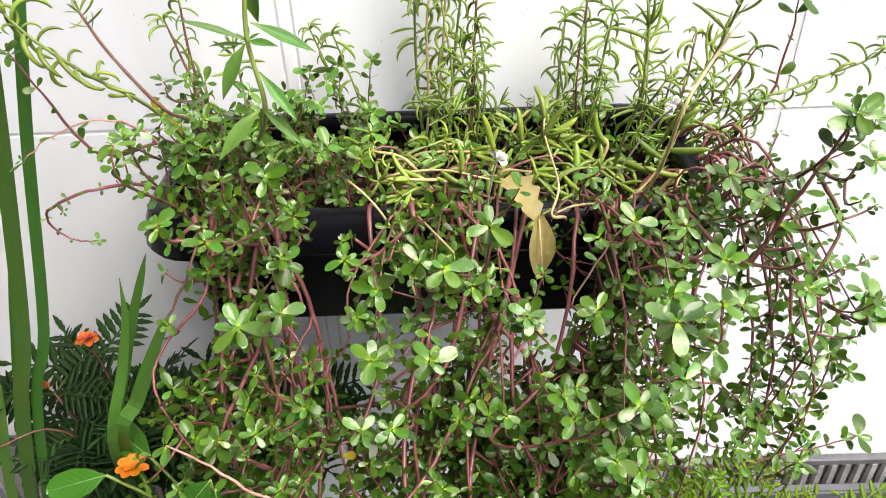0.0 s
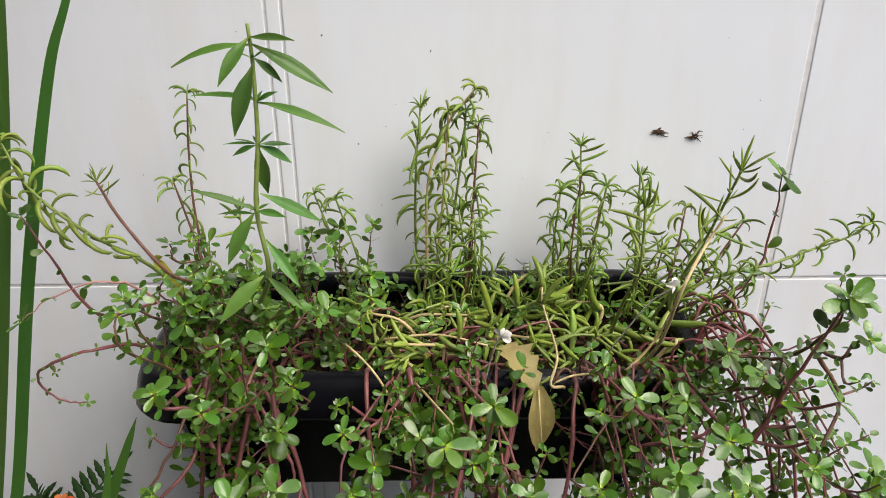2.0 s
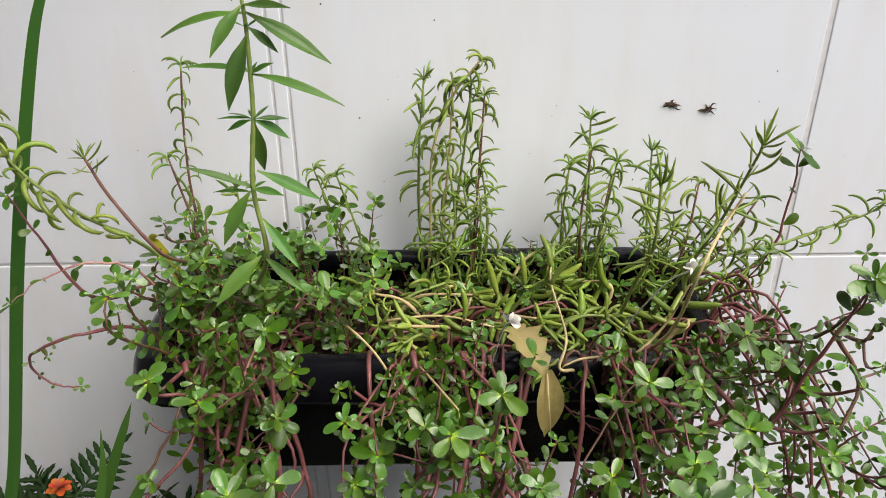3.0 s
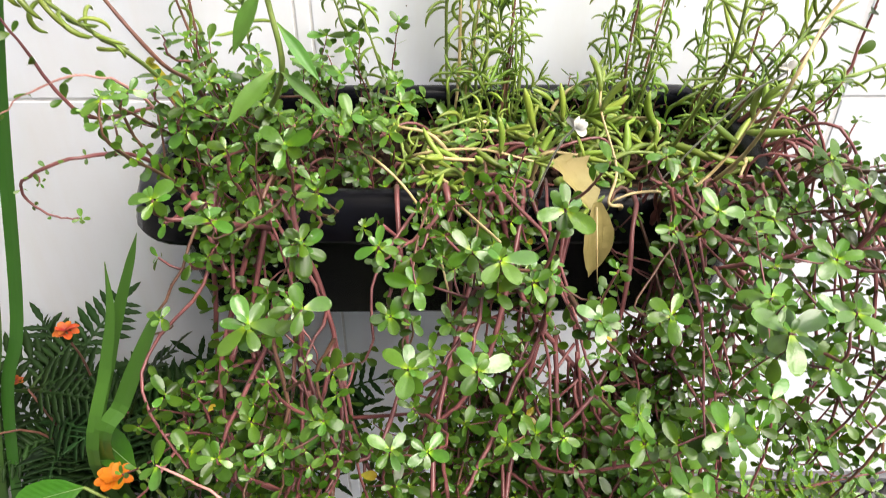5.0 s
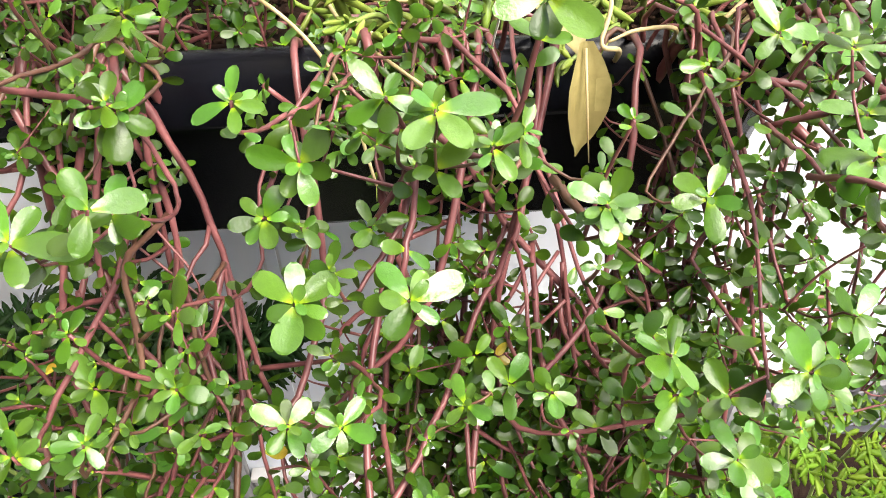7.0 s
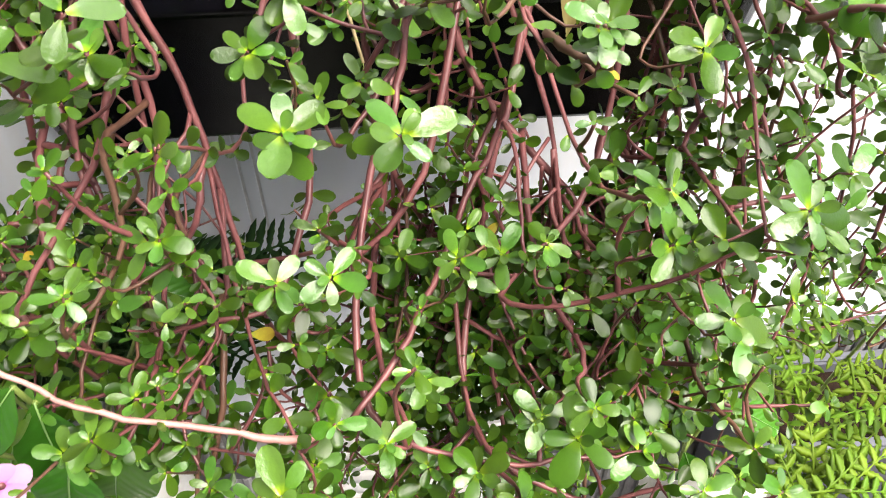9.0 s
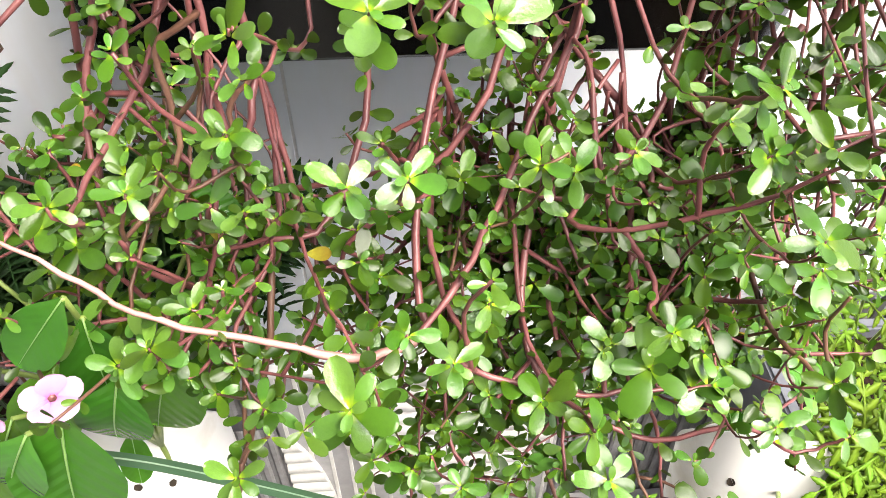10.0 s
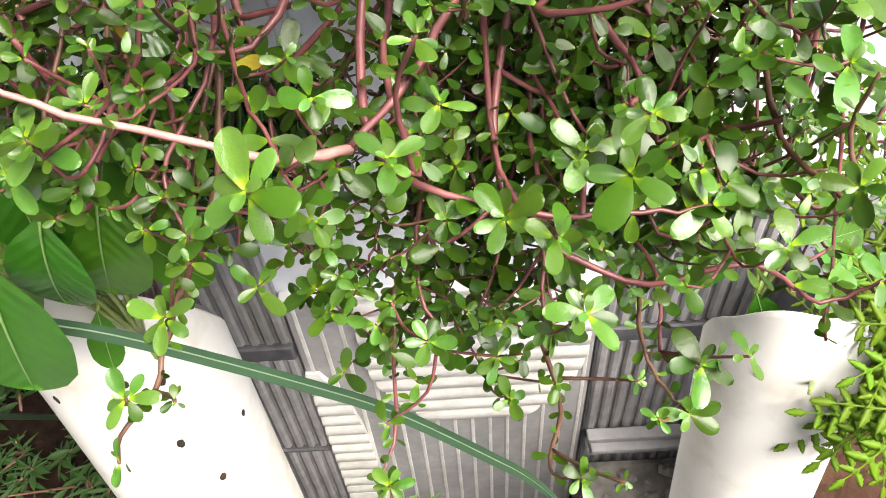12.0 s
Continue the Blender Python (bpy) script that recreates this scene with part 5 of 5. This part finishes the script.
# ---- white pipes ----
def pipe(x, y, top, r, label, holes, rng, slant=0.0, side=0.0, lean=0.0, back=0.0):
    ob = tagged(new("pipe_planter"), label, "planter pipe", "pipe planters")
    ob.location, ob.rotation_euler = (x, y, GROUND), (radians(-back), radians(lean), 0)
    h = top - GROUND
    bm = bmesh.new()
    n = 40
    rings = []
    for rad, z0, edge in ((r, -0.01, 0), (r, h * 0.5, 0), (r, h - 0.004, 1), (r - 0.0015, h, 1), (r - 0.004, h, 1), (r - 0.0055, h - 0.004, 1), (r - 0.0055, h - 0.05, 0)):
        ring = []
        for k in range(n):
            a = 6.283 * k / n
            chip = edge * (0.006 * noise.noise(Vector((math.cos(a) * 2.2 + x * 9, math.sin(a) * 2.2, 3))) + slant * math.sin(a) + side * math.cos(a))
            ring.append(bm.verts.new((rad * math.cos(a), rad * math.sin(a), z0 + chip)))
        rings.append(ring)
    for a, b in zip(rings, rings[1:]):
        for k in range(n):
            bm.faces.new((a[k], a[(k + 1) % n], b[(k + 1) % n], b[k]))
    part("tube", bm, PVC, ob)
    bm = bmesh.new()
    bmesh.ops.create_circle(bm, cap_ends=True, segments=24, radius=r - 0.006)
    for v in bm.verts:
        v.co.z = h - 0.06 + 0.9 * (slant * v.co.y + side * v.co.x) / r
    part("soil_fill", bm, SOIL, ob)
    for deg, z, sz in holes:
        bm = bmesh.new()
        a = radians(deg)
        m = Matrix.Translation(((r + 0.0003) * math.cos(a), (r + 0.0003) * math.sin(a), z - GROUND)) @ Matrix.Rotation(a, 4, "Z") @ Matrix.Rotation(radians(90), 4, "Y")
        bmesh.ops.create_circle(bm, cap_ends=True, segments=10, radius=sz, matrix=m)
        for v in bm.verts:
            v.co += Vector((rng.uniform(-1, 1), rng.uniform(-1, 1), rng.uniform(-1, 1))) * sz * 0.12
            v.co.z += 0.5 * (v.co.z - (z - GROUND))
        part("hole", bm, HOLE, ob, "rough drilled hole with dark rim", False)
    return ob


rng = random.Random(3)
pipe(-0.360, -0.50, 0.572, 0.083, "white plastic pipe planter with drilled holes, standing on the earth", [(-112, 0.56, 0.0034), (-68, 0.57, 0.0034), (-50, 0.555, 0.0034), (-58, 0.48, 0.0036), (-46, 0.41, 0.0036), (-12, 0.45, 0.003)], rng, -0.105, 0.0, -3.9, 9.0)
pipe(0.162, -0.53, 0.59, 0.062, "white plastic pipe planter with a chipped rim, standing on the earth", [(-130, 0.60, 0.0035), (-60, 0.4, 0.0045)], rng, -0.075, -0.02, -1.9, 7.0)

# periwinkle in the first pipe
BROADS = leaf_set("leaf", BROAD, ELLIPTIC, (0.54, 0.48, 0.54), 0.006, (-0.20, -0.3, -0.12), (0.10, 0.06, 0.12), 12)
MIDRIBS = []
for c in (-0.20, -0.3, -0.12):
    bm = bmesh.new()
    tube(bm, [Vector((u / 8, 0, c * (u / 8) ** 2 + 0.008)) for u in range(9)], [0.0085 - 0.0008 * u for u in range(9)], 5)
    MIDRIBS.append(mesh_of("midrib", bm, RIBMAT))
PETAL_P = leaf_set("petal", PETAL_PINK, OBOVATE, (0.95, 1.0), 0.02, (-0.15, 0.05), (0.1, 0.15))


def broadleaf(name, base, leaves, label, category, blooms=(), stem=STEM_GREEN):
    s = Shoot(name, base, label, category, "")
    base = Vector(base)
    for (pos, along, up, size, v) in leaves:
        pos = Vector(pos)
        s.leaf(BROADS[v], pos, along, up, size)
    top = base + Vector((0, 0, 0.1))
    s.stalk(smooth_line([base, base.lerp(top, 0.5), top], 4), 0.003, 0.0016, 5)
    ob = s.done(stem)
    for child, (pos, along, up, size, v) in zip(list(ob.children), leaves):
        put("midrib", MIDRIBS[v], child)
        bm = bmesh.new()
        tube(bm, smooth_line([top - base - Vector((0, 0, 0.05)), (top - base).lerp(Vector(pos) - base, 0.5) + Vector((0, 0, 0.01)), Vector(pos) - base], 4), [0.0022 - 0.00008 * i for i in range(9)], 5)
        part("stalk", bm, stem, ob)
    for pos, face, size in blooms:
        pos, face = Vector(pos), Vector(face).normalized()
        bl = new("bloom")
        bl.parent, bl.location = ob, pos - base
        e1, e2 = rings_round(face)
        for j in range(5):
            d = math.cos(1.2566 * j) * e1 + math.sin(1.2566 * j) * e2
            put("petal", PETAL_P[j % 2], bl, facing(Vector((0, 0, 0)), d + face * 0.12, face, size))
        bm = bmesh.new()
        tube(bm, [-face * 0.025, -face * 0.008, face * 0.0008], [0.001, 0.0013, 0.002], 6)
        part("throat", bm, STEM_RED, bl, "deep magenta throat")
    return ob


L = Vector((0.1, -0.6, 0.8))
def drop(a, c, v, grow=1.0):
    """A leaf from its stalk end a to its tip c."""
    a, c = Vector(a), Vector(c)
    return (a, c - a, Vector((0.2, -0.7, 0.65)), (c - a).length * grow, v)


broadleaf("periwinkle", (-0.385, -0.37, 0.55), [
    drop((-0.300, -0.455, 0.842), (-0.334, -0.462, 0.748), 0), drop((-0.356, -0.480, 0.822), (-0.386, -0.492, 0.705), 2), drop((-0.372, -0.488, 0.818), (-0.418, -0.500, 0.745), 1),
    drop((-0.330, -0.468, 0.900), (-0.366, -0.480, 0.860), 2), drop((-0.324, -0.470, 0.838), (-0.356, -0.478, 0.752), 1), drop((-0.342, -0.385, 0.738), (-0.300, -0.392, 0.680), 1),
    drop((-0.290, -0.410, 0.872), (-0.272, -0.405, 0.815), 0), drop((-0.300, -0.395, 0.900), (-0.260, -0.400, 0.880), 2), drop((-0.335, -0.455, 0.870), (-0.338, -0.470, 0.800), 0),
    drop((-0.400, -0.460, 0.790), (-0.440, -0.480, 0.715), 2), drop((-0.420, -0.450, 0.830), (-0.480, -0.470, 0.790), 0), drop((-0.320, -0.400, 0.820), (-0.300, -0.405, 0.750), 0),
    drop((-0.375, -0.410, 0.690), (-0.372, -0.435, 0.655), 2), drop((-0.440, -0.360, 0.800), (-0.490, -0.330, 0.820), 2),
    drop((-0.480, -0.380, 0.800), (-0.535, -0.400, 0.800), 2), drop((-0.405, -0.400, 0.760), (-0.440, -0.430, 0.680), 0)],
    "periwinkle with large glossy pale-veined leaves in a white pipe", "periwinkle",
    [((-0.333, -0.505, 0.875), (0.55, -0.75, 0.25), 0.0135), ((-0.366, -0.51, 0.868), (-0.3, -0.9, 0.1), 0.0135)])

# bright marigold in the second pipe, and another pot of it
rng = random.Random(52)
marigold((0.15, -0.38, 0.52), (0.165, -0.44, 0.655), 0.035, 46, FRONDS_PALE, rng, 0.06, "bright yellow-green feathery marigold foliage in a white pipe")
marigold((0.155, -0.40, 0.53), (0.165, -0.475, 0.618), 0.025, 26, FRONDS_PALE, rng, 0.062, "low bright yellow-green marigold spilling over a pipe rim")
marigold((0.36, -0.2, 0.27), (0.28, -0.34, 0.68), 0.07, 48, FRONDS_PALE, rng, 0.066, "bright yellow-green feathery marigold foliage")
broadleaf("broadleaf_seedling", (0.12, -0.33, 0.5), [
    ((0.10, -0.36, 0.60), (0.2, -0.2, -0.5), (0, -0.9, 0.4), 0.06, 0), ((0.15, -0.33, 0.62), (0.5, -0.1, -0.3), L, 0.065, 2),
    ((0.09, -0.33, 0.62), (-0.4, -0.1, -0.4), L, 0.055, 1), ((0.17, -0.31, 0.60), (0.5, 0.2, -0.1), L, 0.06, 0)],
    "dark green broad-leaved seedling in a white pipe", "seedling")

# tall trough behind the second pipe, a low tray, and weeds on the ground
def trough(name, lo, hi, wall, mat, fill, fill_mat, label, fill_label):
    ob = tagged(new(name), label, "planter")
    (x0, y0, z0), (x1, y1, z1) = lo, hi
    bm = bmesh.new()
    rings = []
    for inset, z in ((0.03, z0), (0.0, z1 - 0.03), (-0.008, z1 - 0.028), (-0.008, z1), (wall, z1), (wall, z1 - fill)):
        rings.append([bm.verts.new((x, y, z)) for x, y in ((x0 + inset, y0 + inset), (x1 - inset, y0 + inset), (x1 - inset, y1 - inset), (x0 + inset, y1 - inset))])
    for a, c in zip(rings, rings[1:]):
        for k in range(4):
            bm.faces.new((a[k], a[(k + 1) % 4], c[(k + 1) % 4], c[k]))
    bm.faces.new(rings[0][::-1])
    bmesh.ops.bevel(bm, geom=[e for e in bm.edges], offset=0.004, segments=2, affect="EDGES")
    part("body", bm, mat, ob, smooth=False)
    bm = bmesh.new()
    bmesh.ops.create_grid(bm, x_segments=24, y_segments=14, size=0.5)
    for v in bm.verts:
        v.co = Vector(((x0 + x1) / 2 + v.co.x * (x1 - x0 - 2 * wall), (y0 + y1) / 2 + v.co.y * (y1 - y0 - 2 * wall), z1 - fill + 0.006 + 0.008 * noise.noise(v.co * 20)))
    part("soil_fill", bm, fill_mat, ob, fill_label)
    return ob


RUBBLE = speckled("broken_mortar", (0.16, 0.145, 0.13), (0.46, 0.43, 0.39), 22.0, 0.9, 0.9, 0.004, stain=(0.10, 0.09, 0.08), stain_scale=9.0)
for k in range(4):
    bm = bmesh.new()
    z = -0.262 - 0.017 * k
    box(bm, (0.092 + 0.006 * (k % 2), -0.045 - 0.008 * ((k * 5) % 3), z - 0.015), (0.62, -0.0195, z), 0.004, 2)
    part("course", bm, SLAB_GREY, dado, "worn pale grey stone course", False)
bm = bmesh.new()
box(bm, (0.10, -0.20, GROUND - 0.03), (0.62, -0.022, -0.40), 0.012, 2)
tagged(part("footing", bm, RUBBLE, None, smooth=False), "rough broken concrete footing at the foot of the wall", kind="structure")
rng = random.Random(88)
for k in range(20):
    bm = bmesh.new()
    r = rng.uniform(0.008, 0.024)
    bmesh.ops.create_icosphere(bm, subdivisions=2, radius=r)
    off = Vector((rng.uniform(0, 9), rng.uniform(0, 9), k))
    for v in bm.verts:
        v.co *= 0.75 + 0.5 * noise.noise(v.co * (1.1 / r) + off)
        v.co.z *= 0.6
    ob = part("rubble", bm, RUBBLE, None, smooth=False)
    ob.location = (rng.uniform(0.12, 0.34), rng.uniform(-0.17, -0.05), -0.40 + 0.35 * r)
    ob.rotation_euler = (0, 0, rng.uniform(0, 6.28))
    tagged(ob, "broken lump of pale mortar on the footing", "rubble", "rubble by the wall")


SLATE = speckled("blue_grey_plastic", (0.08, 0.085, 0.10), (0.13, 0.135, 0.155), 20.0, 0.45, 0.1, 0.001)
trough("trough", (0.33, -0.20, GROUND - 0.004), (0.80, -0.05, 0.30), 0.012, SLATE, 0.03, SOIL, "blue-grey plastic trough by the wall, filled with dark soil", "dark soil")
trough("trough", (-0.94, -0.36, GROUND - 0.004), (-0.562, -0.03, 0.21), 0.012, BLACK, 0.015, SOIL, "black plastic trough of damp dark earth with weeds", "damp dark earth")
trough("seed_tray", (0.29, -0.85, GROUND - 0.004), (0.66, -0.22, 0.13), 0.012, BLACK, 0.012, TERRA, "low black plastic tray with brown clay soil", "brown clay soil")
rng = random.Random(63)
under = Thicket("undergrowth", (0, 0, 0), "tangle of small green weeds over the dark earth", "weeds", "")
for k in range(50):
    x, y = rng.uniform(-0.92, -0.57), rng.uniform(-0.34, -0.05)
    root = Vector((x, y, 0.195))
    top = root + Vector((rng.gauss(0, 0.03), rng.gauss(0, 0.03), rng.uniform(0.02, 0.09)))
    line = smooth_line([root, root.lerp(top, 0.5) + jitter(rng, 0.02), top], 6)
    under.stalk(line, 0.003, 0.0012, 5)
    for i in range(3, len(line)):
        for j in range(2):
            a = 2.4 * i + 3.1 * j
            under.leaf(rng.choice(LANCEOLATE), line[i], Vector((math.cos(a), math.sin(a), 0.3)), LIGHT, rng.uniform(0.012, 0.035))
under.close(STEM_BROWN, [FERN])
for k in range(5):
    x, y = rng.uniform(-0.36, -0.28), rng.uniform(-0.3, -0.12)
    root = Vector((x, y, GROUND - 0.01))
    top = root + Vector((rng.gauss(0, 0.03), rng.gauss(0, 0.03), rng.uniform(0.3, 0.5)))
    s = Shoot("weed", root, "small pale green weed growing from the dark earth", "weed", "weeds on the ground")
    line = smooth_line([root, root.lerp(top, 0.5) + jitter(rng, 0.02), top], 6)
    s.stalk(line, 0.003, 0.0012, 5)
    for i in range(6, len(line)):
        for j in range(2):
            a = 2.4 * i + 3.1 * j
            s.leaf(rng.choice(LANCEOLATE), line[i], Vector((math.cos(a), math.sin(a), 0.3)), LIGHT, rng.uniform(0.03, 0.06))
    s.done(STEM_GREEN)

# ---- dry leaf, bits and marks ----
dry = tagged(new("dry_leaf"), "dry pale yellow leaf folded over the planter rim", "dry leaf")
bm = bmesh.new()
leaf_into(bm, facing(Vector((-0.07, -0.275, 1.072)), Vector((0.03, -0.045, -0.012)), Vector((0.35, -0.4, 0.8)), 0.052), [(0, 0.2), (0.1, 0.62), (0.17, 0.45), (0.3, 1.0), (0.42, 0.6), (0.55, 0.9), (0.7, 0.5), (0.82, 0.62), (1, 0.05)], 0.78, 0.008, -0.25, 0.55, 26)
part("lobed_half", bm, DRY, dry, "ragged upper half of the dry leaf")
bm = bmesh.new()
leaf_into(bm, facing(Vector((-0.043, -0.318, 1.058)), Vector((0.004, -0.018, -0.06)), Vector((0.25, -0.95, -0.1)), 0.066), [(0, 0.3), (0.15, 0.66), (0.35, 1.0), (0.55, 0.98), (0.7, 0.74), (0.82, 0.5), (0.9, 0.2), (1, 0.02)], 0.38, 0.008, -0.22, 0.6, 20)
part("hanging_half", bm, DRY, dry, "smooth lower half that hangs down")
bm = bmesh.new()
tube(bm, [Vector((-0.043, -0.3215, 1.056)), Vector((-0.041, -0.3315, 1.026)), Vector((-0.039, -0.3405, 0.998))], [0.0009, 0.0007, 0.0003], 5)
part("midrib", bm, STEM_PALE, dry)
BARK = speckled("brown_bark", (0.06, 0.025, 0.014), (0.19, 0.09, 0.05), 45.0, 0.8, 0.8, 0.002, stain=(0.04, 0.02, 0.012), stain_scale=20.0, spec=0.15)
for cx, cy, ln, wd, turn in ((-0.012, -0.242, 0.06, 0.022, 8), (0.075, -0.238, 0.07, 0.02, -14), (-0.10, -0.235, 0.045, 0.014, 20)):
    rng = random.Random(int(cx * 1000) + 400)
    bm = bmesh.new()
    box(bm, (-ln / 2, -wd / 2, -0.004), (ln / 2, wd / 2, 0.004), 0.0025, 2)
    bmesh.ops.subdivide_edges(bm, edges=bm.edges[:], cuts=2)
    for v in bm.verts:
        v.co += Vector((0.2, 1, 0.6)) * 0.004 * noise.noise(v.co * 70 + Vector((cx * 90, 0, 0)))
    chip = part("bark_chip", bm, BARK, None)
    chip.location, chip.rotation_euler = (cx, cy, 1.006), (0.15, 0.05, radians(turn))
    tagged(chip, "rough brown bark chip lying on the soil", "bark", "bark chips on the soil")
for pos in ((0.035, -0.400, 1.196), (-0.088, -0.43, 1.176)):
    bm = bmesh.new()
    rng = random.Random(int(1000 * pos[0]))
    for k in range(6):
        leaf_into(bm, facing(Vector(pos), jitter(rng, 1.0), jitter(rng, 1.0), 0.007), OBOVATE, 0.7, 0.06, 0.3, 0.3, 5)
    tube(bm, smooth_line([Vector(pos) + Vector((0, 0.2, -0.2)), Vector(pos) + Vector((0, 0.06, -0.05)), Vector(pos)], 5), 0.0007, 5)
    tagged(part("withered_bloom", bm, WHITE_BIT, None), "withered white bloom on a moss rose stem", "dried flower")
for k, (x, z) in enumerate(((0.135, 1.196), (0.179, 1.191))):
    rng = random.Random(200 + k)
    bm = bmesh.new()
    for j in range(22):
        a = rng.uniform(0, 6.28)
        ln = rng.uniform(0.004, 0.012)
        p = Vector((x + rng.gauss(0, 0.003), 0.001, z + rng.gauss(0, 0.002)))
        q = p + Vector((math.cos(a) * ln, -rng.uniform(0.001, 0.006), math.sin(a) * ln * 0.6))
        tube(bm, [p, p.lerp(q, 0.5) + jitter(rng, 0.001), q], [0.0011, 0.0008, 0.0003], 4)
    tagged(part("fibre_tuft", bm, DEBRIS, None), "tuft of dry brown fibres stuck in a wall hole", "debris", "fibre tufts on the wall")
rng = random.Random(71)
bm = bmesh.new()
for k in range(26):
    c = Vector((rng.uniform(-0.5, 0.5), -0.0003, rng.uniform(1.04, 1.35)))
    bmesh.ops.create_icosphere(bm, subdivisions=1, radius=rng.uniform(0.0004, 0.0011), matrix=Matrix.Translation(c))
tagged(part("specks", bm, DEBRIS, None), "tiny dark dirt specks on the white tiles", "dirt", kind="stuff")
# yellow leaf at the left and a thin dry stalk
blade_root = tagged(new("yellow_leaf"), "withered yellow leaf standing in the planter", "leaf")
blade("blade", [(-0.40, -0.1, 0.985), (-0.42, -0.12, 1.06), (-0.435, -0.12, 1.09), (-0.425, -0.13, 1.10)], 0.012, LEAF_YELLOW, "", "", parent=blade_root)
